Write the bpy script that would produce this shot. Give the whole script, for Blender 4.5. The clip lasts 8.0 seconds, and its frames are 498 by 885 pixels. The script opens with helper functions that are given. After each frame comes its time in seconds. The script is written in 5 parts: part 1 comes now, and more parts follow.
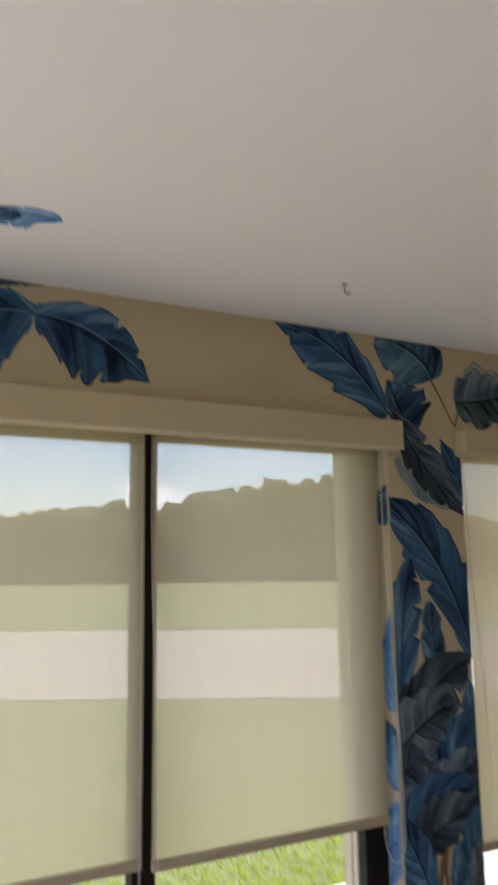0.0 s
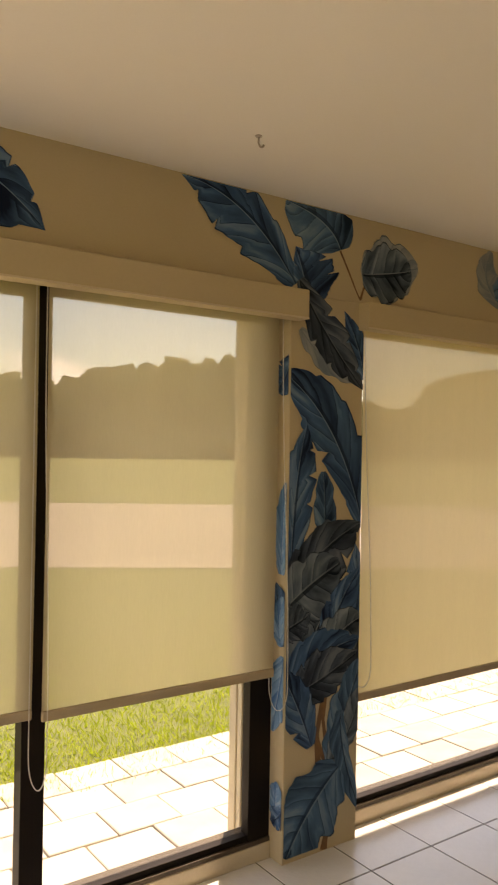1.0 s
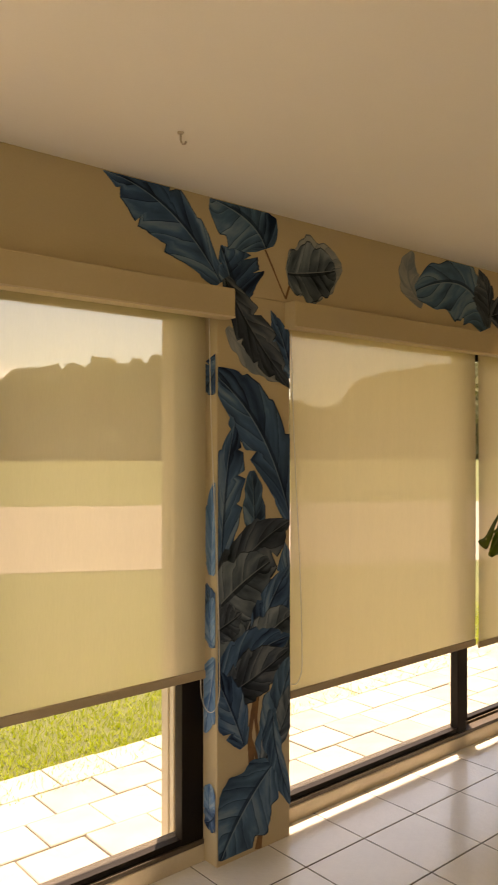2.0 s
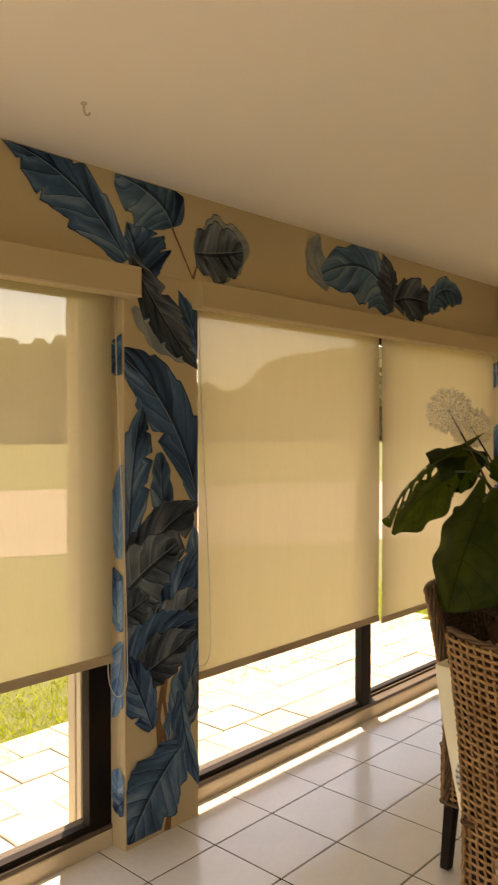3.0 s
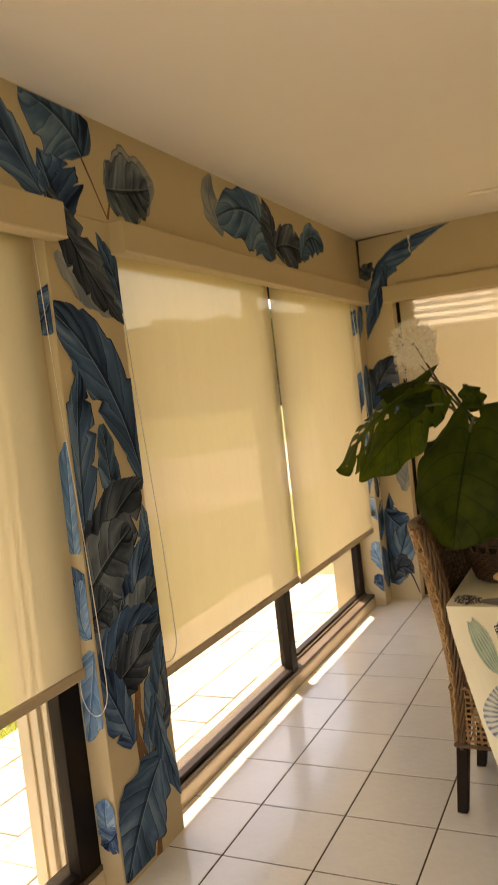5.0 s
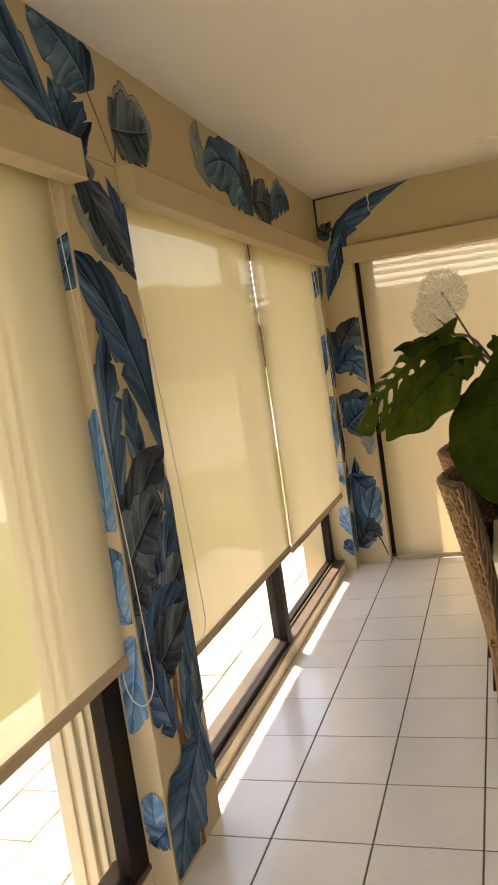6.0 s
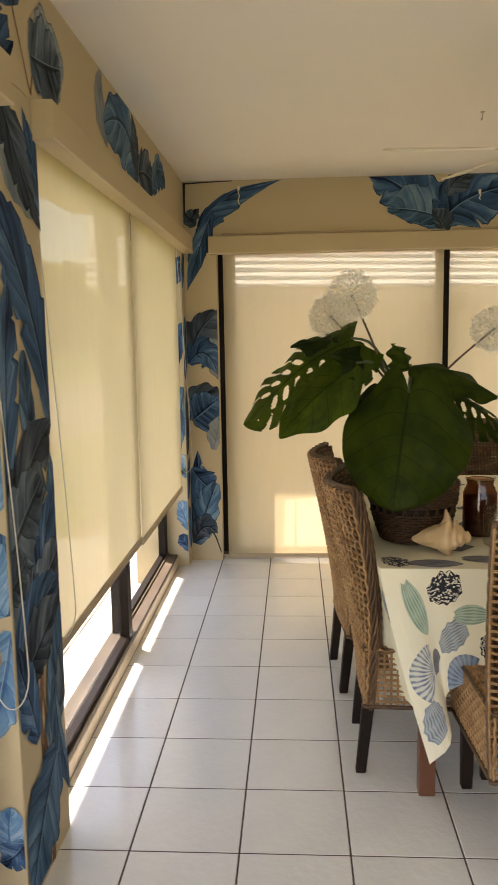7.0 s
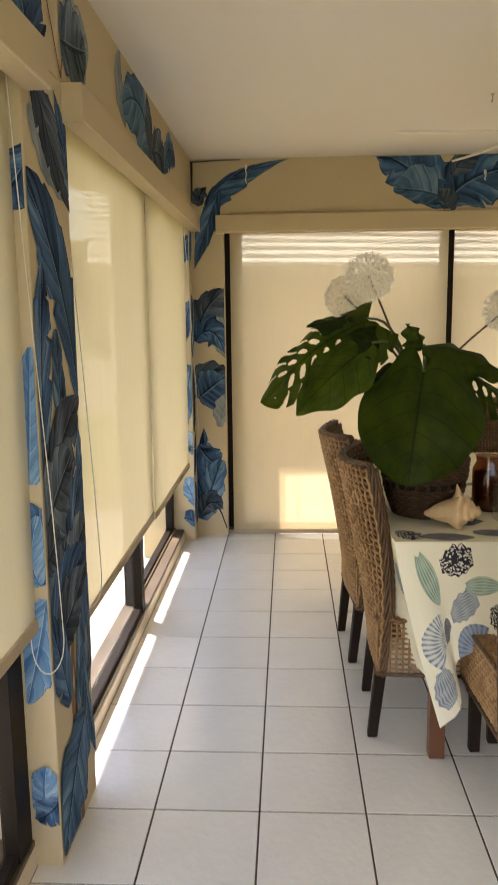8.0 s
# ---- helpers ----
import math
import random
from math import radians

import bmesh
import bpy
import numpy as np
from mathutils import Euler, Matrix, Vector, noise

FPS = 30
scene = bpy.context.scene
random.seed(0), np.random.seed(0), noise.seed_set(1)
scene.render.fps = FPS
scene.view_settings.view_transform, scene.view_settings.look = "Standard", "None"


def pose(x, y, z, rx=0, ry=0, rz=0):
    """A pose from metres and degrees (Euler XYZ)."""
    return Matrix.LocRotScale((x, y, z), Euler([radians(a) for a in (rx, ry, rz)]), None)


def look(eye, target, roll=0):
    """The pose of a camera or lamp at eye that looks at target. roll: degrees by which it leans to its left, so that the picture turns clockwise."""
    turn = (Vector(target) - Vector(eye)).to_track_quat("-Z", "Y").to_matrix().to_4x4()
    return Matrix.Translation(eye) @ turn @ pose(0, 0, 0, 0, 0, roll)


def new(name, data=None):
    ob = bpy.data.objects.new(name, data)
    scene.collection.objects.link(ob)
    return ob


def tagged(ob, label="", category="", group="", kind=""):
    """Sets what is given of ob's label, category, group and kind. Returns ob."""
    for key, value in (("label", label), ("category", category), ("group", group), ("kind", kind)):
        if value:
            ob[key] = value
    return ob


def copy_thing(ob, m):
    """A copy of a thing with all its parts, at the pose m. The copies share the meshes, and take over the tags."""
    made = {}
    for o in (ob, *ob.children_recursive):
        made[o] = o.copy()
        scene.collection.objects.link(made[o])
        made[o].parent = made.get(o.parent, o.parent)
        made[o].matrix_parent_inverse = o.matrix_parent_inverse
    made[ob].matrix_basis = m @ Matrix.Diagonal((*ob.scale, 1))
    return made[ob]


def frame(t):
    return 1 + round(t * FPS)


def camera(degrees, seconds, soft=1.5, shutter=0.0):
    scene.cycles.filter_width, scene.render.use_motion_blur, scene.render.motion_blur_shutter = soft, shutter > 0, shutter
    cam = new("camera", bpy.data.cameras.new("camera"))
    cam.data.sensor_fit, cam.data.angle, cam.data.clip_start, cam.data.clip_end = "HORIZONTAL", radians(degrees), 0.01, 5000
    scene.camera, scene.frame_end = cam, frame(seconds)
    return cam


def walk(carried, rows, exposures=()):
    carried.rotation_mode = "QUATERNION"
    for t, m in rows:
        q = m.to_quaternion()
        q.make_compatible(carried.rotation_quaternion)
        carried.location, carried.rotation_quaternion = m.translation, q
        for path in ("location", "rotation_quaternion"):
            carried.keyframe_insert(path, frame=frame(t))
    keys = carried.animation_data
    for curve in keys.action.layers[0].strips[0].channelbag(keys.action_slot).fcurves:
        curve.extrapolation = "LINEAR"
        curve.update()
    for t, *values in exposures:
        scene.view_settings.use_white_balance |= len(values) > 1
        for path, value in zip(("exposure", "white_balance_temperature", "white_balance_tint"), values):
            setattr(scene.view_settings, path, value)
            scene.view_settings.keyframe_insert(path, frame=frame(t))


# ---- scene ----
cam = camera(35.6, 8.0, soft=1.5, shutter=0.5)
PATH = [
    (0, (0.245, 0.429, 1.574), (1.17, 2.173, 1.892), -0.8),
    (0.5, (0.282, 0.454, 1.547), (1.345, 2.144, 1.668), 1.2),
    (1, (0.273, 0.481, 1.529), (1.429, 2.113, 1.54), 1.0),
    (2.3, (0.292, 0.492, 1.531), (1.635, 1.974, 1.548), -0.1),
    (2.5, (0.287, 0.493, 1.531), (1.662, 1.944, 1.544), -0.1),
    (3, (0.298, 0.502, 1.526), (1.768, 1.858, 1.492), -0.1),
    (3.5, (0.233, 0.622, 1.509), (1.795, 1.87, 1.448), -2.6),
    (4, (0.184, 0.785, 1.506), (1.882, 1.84, 1.444), -4.5),
    (4.5, (0.187, 0.99, 1.488), (1.929, 1.972, 1.437), -5.5),
    (5.8, (0.159, 1.615, 1.452), (2.038, 2.264, 1.236), -8.1),
    (6, (0.175, 1.687, 1.469), (2.062, 2.317, 1.26), -8.4),
    (6.5, (0.214, 1.863, 1.455), (2.151, 2.32, 1.253), -4.0),
    (7, (0.251, 2.02, 1.462), (2.229, 2.14, 1.194), -1.0),
    (7.5, (0.222, 2.081, 1.467), (2.201, 2.206, 1.208), -1.0),
    (8, (0.172, 2.102, 1.471), (2.143, 2.203, 1.146), -0.7),
]
EXPOSURES = [(0.0, 1.10, 5950, 22), (0.5, 1.06, 7000, 20), (1.0, 1.04, 9400, 25), (2.5, 1.14, 10300, 26), (4.5, 1.43, 10600, 26), (6.0, 1.58, 8300, 21), (8.0, 1.70, 7150, 19)]
walk(cam, [(t, look(eye, target, roll)) for t, eye, target, roll in PATH], EXPOSURES)

# ---- sky, sun and unseen fill lamps ----
SUN_RUN = Vector((-0.62, -0.78, 0)).normalized()
SUN_HEIGHT = radians(65)
world = bpy.data.worlds.new("sky")
scene.world = world
world.use_nodes = True
wn, wl = world.node_tree.nodes, world.node_tree.links
wn.clear()
sky = wn.new("ShaderNodeTexSky")
sky.sky_type, sky.sun_disc = "NISHITA", False
sky.sun_elevation, sky.sun_rotation = SUN_HEIGHT, math.atan2(-SUN_RUN.x, -SUN_RUN.y)
wback, wout = wn.new("ShaderNodeBackground"), wn.new("ShaderNodeOutputWorld")
wcoord, wcloud, wramp, wmix = wn.new("ShaderNodeTexCoord"), wn.new("ShaderNodeTexNoise"), wn.new("ShaderNodeValToRGB"), wn.new("ShaderNodeMix")
wmap = wn.new("ShaderNodeMapping")
wmap.inputs["Scale"].default_value = (1, 1, 2.6)
wcloud.inputs["Scale"].default_value, wcloud.inputs["Detail"].default_value, wcloud.inputs["Roughness"].default_value = 3.2, 6, 0.55
wramp.color_ramp.elements[0].position, wramp.color_ramp.elements[1].position = 0.54, 0.66
wmix.data_type = "RGBA"
wmix.inputs[7].default_value = (9.0, 9.2, 9.6, 1)
wl.new(wcoord.outputs["Generated"], wmap.inputs["Vector"])
wl.new(wmap.outputs[0], wcloud.inputs["Vector"])
wl.new(wcloud.outputs["Fac"], wramp.inputs[0])
wl.new(wramp.outputs[0], wmix.inputs[0])
wl.new(sky.outputs[0], wmix.inputs[6])
wl.new(wmix.outputs[2], wback.inputs[0])
wback.inputs[1].default_value = 0.15
wl.new(wback.outputs[0], wout.inputs[0])

sun = new("sun", bpy.data.lights.new("sun", "SUN"))
sun.data.energy, sun.data.angle, sun.data.color = 4.6, radians(0.53), (1.0, 0.94, 0.84)
sun_from = -SUN_RUN * math.cos(SUN_HEIGHT) + Vector((0, 0, math.sin(SUN_HEIGHT)))
sun.matrix_world = look(sun_from * 30, (0, 0, 0))

# Unseen fill lamp in an assumed west opening, added to light the room.
west_fill = new("west_fill_lamp", bpy.data.lights.new("west_fill_lamp", "AREA"))
west_fill.data.shape, west_fill.data.size, west_fill.data.size_y = "RECTANGLE", 4.0, 1.9
west_fill.data.energy, west_fill.data.color = 1.8, (1.0, 0.84, 0.66)
west_fill.matrix_world = look((-2.45, 0.15, 1.05), (0, 0.15, 1.05))
# Unseen fill lamp in door_1's unblinded west end, added to brighten cloth and floor.
north_fill = new("north_fill_lamp", bpy.data.lights.new("north_fill_lamp", "AREA"))
north_fill.data.shape, north_fill.data.size, north_fill.data.size_y = "RECTANGLE", 1.9, 1.7
north_fill.data.energy, north_fill.data.color = 14, (1.0, 0.93, 0.83)
north_fill.matrix_world = look((-1.2, 2.78, 1.05), (-0.7, 0, 0.1))

# ---- materials ----
def ramp_between(nt, fac, a, b, lo=0.3, hi=0.7):
    r = nt.nodes.new("ShaderNodeValToRGB")
    r.color_ramp.elements[0].position, r.color_ramp.elements[1].position = lo, hi
    r.color_ramp.elements[0].color, r.color_ramp.elements[1].color = (*a, 1), (*b, 1)
    nt.links.new(fac, r.inputs[0])
    return r.outputs[0]


def node_mat(name):
    m = bpy.data.materials.new(name)
    m.use_nodes = True
    return m, m.node_tree, m.node_tree.nodes["Principled BSDF"]


def noise_node(nt, vec, scale, detail=4, rough=0.55, stretch=None):
    n = nt.nodes.new("ShaderNodeTexNoise")
    n.inputs["Scale"].default_value, n.inputs["Detail"].default_value, n.inputs["Roughness"].default_value = scale, detail, rough
    if stretch:
        mp = nt.nodes.new("ShaderNodeMapping")
        mp.inputs["Scale"].default_value = stretch
        nt.links.new(vec, mp.inputs["Vector"])
        vec = mp.outputs[0]
    nt.links.new(vec, n.inputs["Vector"])
    return n.outputs["Fac"]


def mixed(nt, fac, a, b, blend="MIX"):
    x = nt.nodes.new("ShaderNodeMix")
    x.data_type, x.blend_type = "RGBA", blend
    for value, slot in ((fac, 0), (a, 6), (b, 7)):
        if isinstance(value, (int, float)):
            x.inputs[slot].default_value = value
        elif isinstance(value, tuple):
            x.inputs[slot].default_value = (*value, 1)
        else:
            nt.links.new(value, x.inputs[slot])
    return x.outputs[2]


def math_node(nt, op, a, b=0.0):
    x = nt.nodes.new("ShaderNodeMath")
    x.operation = op
    for value, slot in ((a, 0), (b, 1)):
        if isinstance(value, (int, float)):
            x.inputs[slot].default_value = value
        else:
            nt.links.new(value, x.inputs[slot])
    return x.outputs[0]


def bumped(nt, bsdf, height, strength=0.2, distance=0.002):
    b = nt.nodes.new("ShaderNodeBump")
    b.inputs["Strength"].default_value, b.inputs["Distance"].default_value = strength, distance
    nt.links.new(height, b.inputs["Height"])
    nt.links.new(b.outputs[0], bsdf.inputs["Normal"])


def surface(name, light, dark, rough=0.6, coarse=2.0, fine=60.0, bump=0.15, metal=0.0, stretch=None, lo=0.3, hi=0.7, spread=0.0, depth=0.002, coat=0.0, shine=0.5):
    """A painted, stone, wood or metal surface with two scales of variation."""
    m, nt, p = node_mat(name)
    vec = nt.nodes.new("ShaderNodeTexCoord").outputs["Object"]
    big = noise_node(nt, vec, coarse, 4, 0.6, stretch)
    small = noise_node(nt, vec, fine, 3, 0.6, stretch)
    col = ramp_between(nt, mixed(nt, 0.35, big, small), dark, light, lo, hi)
    if spread:
        info = nt.nodes.new("ShaderNodeObjectInfo")
        shade = nt.nodes.new("ShaderNodeMapRange")
        shade.inputs["To Min"].default_value, shade.inputs["To Max"].default_value = 1 - spread, 1 + spread
        nt.links.new(info.outputs["Random"], shade.inputs["Value"])
        col = mixed(nt, 1.0, col, shade.outputs[0], "MULTIPLY")
    nt.links.new(col, p.inputs["Base Color"])
    rr = nt.nodes.new("ShaderNodeMapRange")
    rr.inputs["To Min"].default_value, rr.inputs["To Max"].default_value = max(0.03, rough - 0.1), min(1, rough + 0.1)
    nt.links.new(big, rr.inputs["Value"])
    nt.links.new(rr.outputs[0], p.inputs["Roughness"])
    p.inputs["Metallic"].default_value = metal
    p.inputs["Coat Weight"].default_value = coat
    p.inputs["Coat Roughness"].default_value = 0.08
    p.inputs["Specular IOR Level"].default_value = shine
    bumped(nt, p, small, bump, depth)
    return m


def fabric_screen(name, colour, clear):
    """Woven roller-blind screen: part open weave, part light-passing cloth."""
    m, nt, p = node_mat(name)
    nt.nodes.remove(p)
    out = nt.nodes["Material Output"]
    vec = nt.nodes.new("ShaderNodeTexCoord").outputs["Object"]
    cloth = noise_node(nt, vec, 5, 3, 0.6, (3, 3, 0.5))
    weave = noise_node(nt, vec, 260, 2, 0.6, (1, 1, 0.12))
    col = mixed(nt, mixed(nt, 0.5, cloth, weave), tuple(c * 0.9 for c in colour), tuple(min(1, c * 1.08) for c in colour))
    dif, tra, cle = (nt.nodes.new(k) for k in ("ShaderNodeBsdfDiffuse", "ShaderNodeBsdfTranslucent", "ShaderNodeBsdfTransparent"))
    nt.links.new(col, dif.inputs[0])
    nt.links.new(col, tra.inputs[0])
    cle.inputs[0].default_value = (1.0, 0.97, 0.90, 1)
    a, b = nt.nodes.new("ShaderNodeMixShader"), nt.nodes.new("ShaderNodeMixShader")
    a.inputs[0].default_value, b.inputs[0].default_value = 0.62, clear
    nt.links.new(dif.outputs[0], a.inputs[1])
    nt.links.new(tra.outputs[0], a.inputs[2])
    nt.links.new(a.outputs[0], b.inputs[1])
    nt.links.new(cle.outputs[0], b.inputs[2])
    nt.links.new(b.outputs[0], out.inputs["Surface"])
    return m


def glass_pane(name, tint=(0.97, 0.99, 0.98), gloss=0.045):
    m, nt, p = node_mat(name)
    nt.nodes.remove(p)
    out = nt.nodes["Material Output"]
    cle, glo, mix = (nt.nodes.new(k) for k in ("ShaderNodeBsdfTransparent", "ShaderNodeBsdfGlossy", "ShaderNodeMixShader"))
    cle.inputs[0].default_value, glo.inputs["Roughness"].default_value, mix.inputs[0].default_value = (*tint, 1), 0.01, gloss
    nt.links.new(cle.outputs[0], mix.inputs[1])
    nt.links.new(glo.outputs[0], mix.inputs[2])
    nt.links.new(mix.outputs[0], out.inputs["Surface"])
    return m


WALL = surface("wall_paint", (0.60, 0.495, 0.325), (0.54, 0.44, 0.285), 0.8, 1.2, 140, 0.12, shine=0.25)
CEIL = surface("ceiling_paint", (0.90, 0.85, 0.77), (0.86, 0.81, 0.73), 0.85, 0.9, 180, 0.15)
VALANCE = surface("valance_paint", (0.59, 0.48, 0.31), (0.54, 0.44, 0.28), 0.7, 1.5, 90, 0.06, shine=0.25)
CURB = surface("curb_paint", (0.72, 0.62, 0.46), (0.60, 0.50, 0.36), 0.65, 3, 90, 0.2)
STUCCO = surface("stucco", (0.62, 0.50, 0.36), (0.50, 0.40, 0.28), 0.9, 3, 120, 0.5)
BRONZE = surface("bronze_aluminium", (0.016, 0.010, 0.007), (0.008, 0.005, 0.004), 0.5, 4, 200, 0.05, metal=0.0, shine=0.15)
GROUT = surface("grout", (0.085, 0.072, 0.06), (0.045, 0.038, 0.032), 0.9, 6, 120, 0.3)
TILE = surface("floor_tile", (0.83, 0.84, 0.845), (0.76, 0.77, 0.775), 0.14, 5, 34, 0.75, coat=0.45, spread=0.035, depth=0.0025)
PAVER = surface("paver", (0.60, 0.565, 0.52), (0.42, 0.385, 0.34), 0.9, 5, 90, 0.5, spread=0.12)
SOIL = surface("soil", (0.30, 0.23, 0.14), (0.16, 0.12, 0.07), 0.95, 3, 60, 0.6)
LAWN = surface("lawn", (0.165, 0.18, 0.058), (0.105, 0.122, 0.038), 0.9, 0.4, 12, 0.5)
ROAD = surface("pale_track", (0.38, 0.335, 0.29), (0.31, 0.27, 0.23), 0.95, 0.3, 8, 0.2)
BLADE = surface("grass_blade", (0.50, 0.53, 0.04), (0.32, 0.40, 0.025), 0.6, 3, 30, 0.1)
# Bronze of the tracks, lighter and browner than the stiles.
BRONZE_TRACK = surface("brown_track", (0.11, 0.078, 0.05), (0.05, 0.034, 0.022), 0.55, 6, 120, 0.2)
# Paler than real leaves: distance haze is put into the colour.
WOODS = surface("far_leaves_hazed", (0.30, 0.28, 0.16), (0.20, 0.19, 0.105), 0.9, 0.15, 1.2, 0.6, depth=0.2)


def let_light_through(material, colour, share):
    """Thin leaves and blades pass part of the light that falls on their far side."""
    nt = material.node_tree
    thin, both = nt.nodes.new("ShaderNodeBsdfTranslucent"), nt.nodes.new("ShaderNodeMixShader")
    thin.inputs[0].default_value, both.inputs[0].default_value = (*colour, 1), share
    nt.links.new(nt.nodes["Principled BSDF"].outputs[0], both.inputs[1])
    nt.links.new(thin.outputs[0], both.inputs[2])
    nt.links.new(both.outputs[0], nt.nodes["Material Output"].inputs["Surface"])


let_light_through(BLADE, (0.44, 0.54, 0.05), 0.4)
let_light_through(WOODS, (0.34, 0.36, 0.14), 0.5)
ROOFTILE = surface("white_roof_tile", (0.82, 0.80, 0.76), (0.66, 0.63, 0.58), 0.8, 2, 30, 0.2)
SCREEN = fabric_screen("screen_cloth", (0.76, 0.63, 0.41), 0.28)
# Same cloth as SCREEN: angle-dependent openness and brightness are put into its copies.
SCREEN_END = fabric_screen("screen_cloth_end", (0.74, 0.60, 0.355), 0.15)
SCREEN_OBLIQUE = fabric_screen("screen_cloth_oblique", (0.71, 0.575, 0.35), 0.075)
HEM = surface("hem_cloth", (0.50, 0.40, 0.27), (0.42, 0.33, 0.22), 0.8, 5, 200, 0.2)
GLASS = glass_pane("window_glass")
CHAIN = surface("bead_chain", (0.75, 0.72, 0.66), (0.62, 0.59, 0.54), 0.4, 8, 100, 0.0)


# ---- shaping helpers ----
def part(name, bm, material, parent=None, label="", smooth=False):
    me = bpy.data.meshes.new(name)
    bm.normal_update()
    bm.to_mesh(me)
    bm.free()
    if smooth:
        me.polygons.foreach_set("use_smooth", [True] * len(me.polygons))
    for m in material if isinstance(material, (list, tuple)) else [material]:
        me.materials.append(m)
    ob = new(name, me)
    if parent is not None:
        ob.parent = parent
    return tagged(ob, label)


def thing(name, at, label, category, group="", kind="", turn=0.0):
    ob = new(name)
    ob.empty_display_size = 0.1
    ob.matrix_basis = pose(*at, 0, 0, turn)
    return tagged(ob, label, category, group, kind)


def add_box(bm, x0, x1, y0, y1, z0, z1, bevel=0.0, segs=2):
    m = Matrix.LocRotScale(((x0 + x1) / 2, (y0 + y1) / 2, (z0 + z1) / 2), None, (abs(x1 - x0), abs(y1 - y0), abs(z1 - z0)))
    vs = bmesh.ops.create_cube(bm, size=1, matrix=m)["verts"]
    if bevel:
        es = list({e for v in vs for e in v.link_edges})
        bmesh.ops.bevel(bm, geom=es, offset=bevel, segments=segs, affect="EDGES", profile=0.5)
    return bm


def box(*a, **k):
    return add_box(bmesh.new(), *a, **k)


def tube(bm, points, radii, sides=8, caps=True):
    """A round bar along points, with one radius or one for each point."""
    pts = [Vector(p) for p in points]
    rad = radii if isinstance(radii, (list, tuple)) else [radii] * len(pts)
    rings, ref = [], None
    for i, p in enumerate(pts):
        d = (pts[min(i + 1, len(pts) - 1)] - pts[max(i - 1, 0)]).normalized()
        if ref is None:
            ref = Vector((0, 0, 1)) if abs(d.z) < 0.9 else Vector((1, 0, 0))
        u = d.cross(ref).normalized()
        ref = u.cross(d).normalized()
        rings.append([bm.verts.new(p + (u * math.cos(a) + ref * math.sin(a)) * rad[i]) for a in (k * math.tau / sides for k in range(sides))])
    for r, s in zip(rings, rings[1:]):
        for k in range(sides):
            bm.faces.new((r[k], r[(k + 1) % sides], s[(k + 1) % sides], s[k]))
    if caps:
        bm.faces.new(rings[0][::-1])
        bm.faces.new(rings[-1])
    return bm


def lathe(bm, profile, sides=32, centre=(0, 0, 0)):
    """A turned shape from (radius, height) pairs."""
    c = Vector(centre)
    rings = [[bm.verts.new(c + Vector((r * math.cos(a), r * math.sin(a), z))) for a in (k * math.tau / sides for k in range(sides))] for r, z in profile]
    for r, s in zip(rings, rings[1:]):
        for k in range(sides):
            bm.faces.new((r[k], r[(k + 1) % sides], s[(k + 1) % sides], s[k]))
    return bm


# ---- the plan, in metres ----
FACE_A, OUT_A = 2.715, 3.06          # window wall: room face, outer face
FACE_C, OUT_C = 5.24, 5.55           # end wall: room face, outer face
CEILING, HEAD = 2.435, 2.10           # ceiling, top of the door openings
WEST, SOUTH = -2.4, -2.4
PIL0, PIL1 = 2.035, 2.40             # painted pillar between the two sliding doors
CORNER = 5.10                        # where the painted corner pier begins
JAMB_C = 2.51                        # end door's jamb
YARD = -0.12                         # paving level


def structure(name, bm, material, label, category, parent=None):
    ob = part(name, bm, material, parent)
    return tagged(ob, label, category, kind="structure")


bm = box(WEST, OUT_C, FACE_A, OUT_A, HEAD, CEILING + 0.05)
add_box(bm, PIL0, PIL1, FACE_A, OUT_A, YARD - 0.1, HEAD, 0.004)
add_box(bm, CORNER, OUT_C, FACE_A, OUT_A, YARD - 0.1, HEAD)
add_box(bm, WEST, -2.2, FACE_A, OUT_A, YARD - 0.1, HEAD)
wall_north = structure("wall_north", bm, WALL, "beige painted wall with sliding door openings", "wall")
bm = box(FACE_C, OUT_C, SOUTH, FACE_A, HEAD, CEILING + 0.05)
add_box(bm, FACE_C, OUT_C, JAMB_C, FACE_A, YARD - 0.1, HEAD)
add_box(bm, FACE_C, OUT_C, SOUTH, -0.36, YARD - 0.1, HEAD)
wall_east = structure("wall_east", bm, WALL, "beige painted end wall with a wide sliding door opening", "wall")
# Out of view; its opening is assumed, to hold the west fill lamp.
bm = box(WEST - 0.2, WEST, SOUTH, OUT_A, HEAD, CEILING + 0.05)
add_box(bm, WEST - 0.2, WEST, SOUTH, -1.9, -0.2, HEAD)
add_box(bm, WEST - 0.2, WEST, 2.2, OUT_A, -0.2, HEAD)
wall_west = structure("wall_west", bm, WALL, "plain beige painted wall with an unseen opening added for fill light", "wall")
wall_south = structure("wall_south", box(WEST - 0.2, OUT_C, SOUTH - 0.2, SOUTH, -0.2, CEILING + 0.05), WALL, "plain beige painted wall", "wall")
ceiling = structure("ceiling", box(WEST - 0.2, OUT_C, SOUTH - 0.2, OUT_A, CEILING, CEILING + 0.2), CEIL, "smooth pale cream painted ceiling", "ceiling")
floor = structure("floor", box(WEST, FACE_C + 0.1, SOUTH, FACE_A + 0.1, -0.2, -0.0016), GROUT, "pale glazed square tile floor with dark grout", "floor")
eaves = structure("eaves", box(WEST - 0.5, OUT_C + 0.28, OUT_A, 3.58, 2.35, 2.5), STUCCO, "painted eaves board outside the windows", "eaves")
add_eave = structure("eaves", box(OUT_C, OUT_C + 0.28, SOUTH - 0.2, OUT_A, 2.35, 2.5), STUCCO, "painted eaves board over the end door", "eaves")


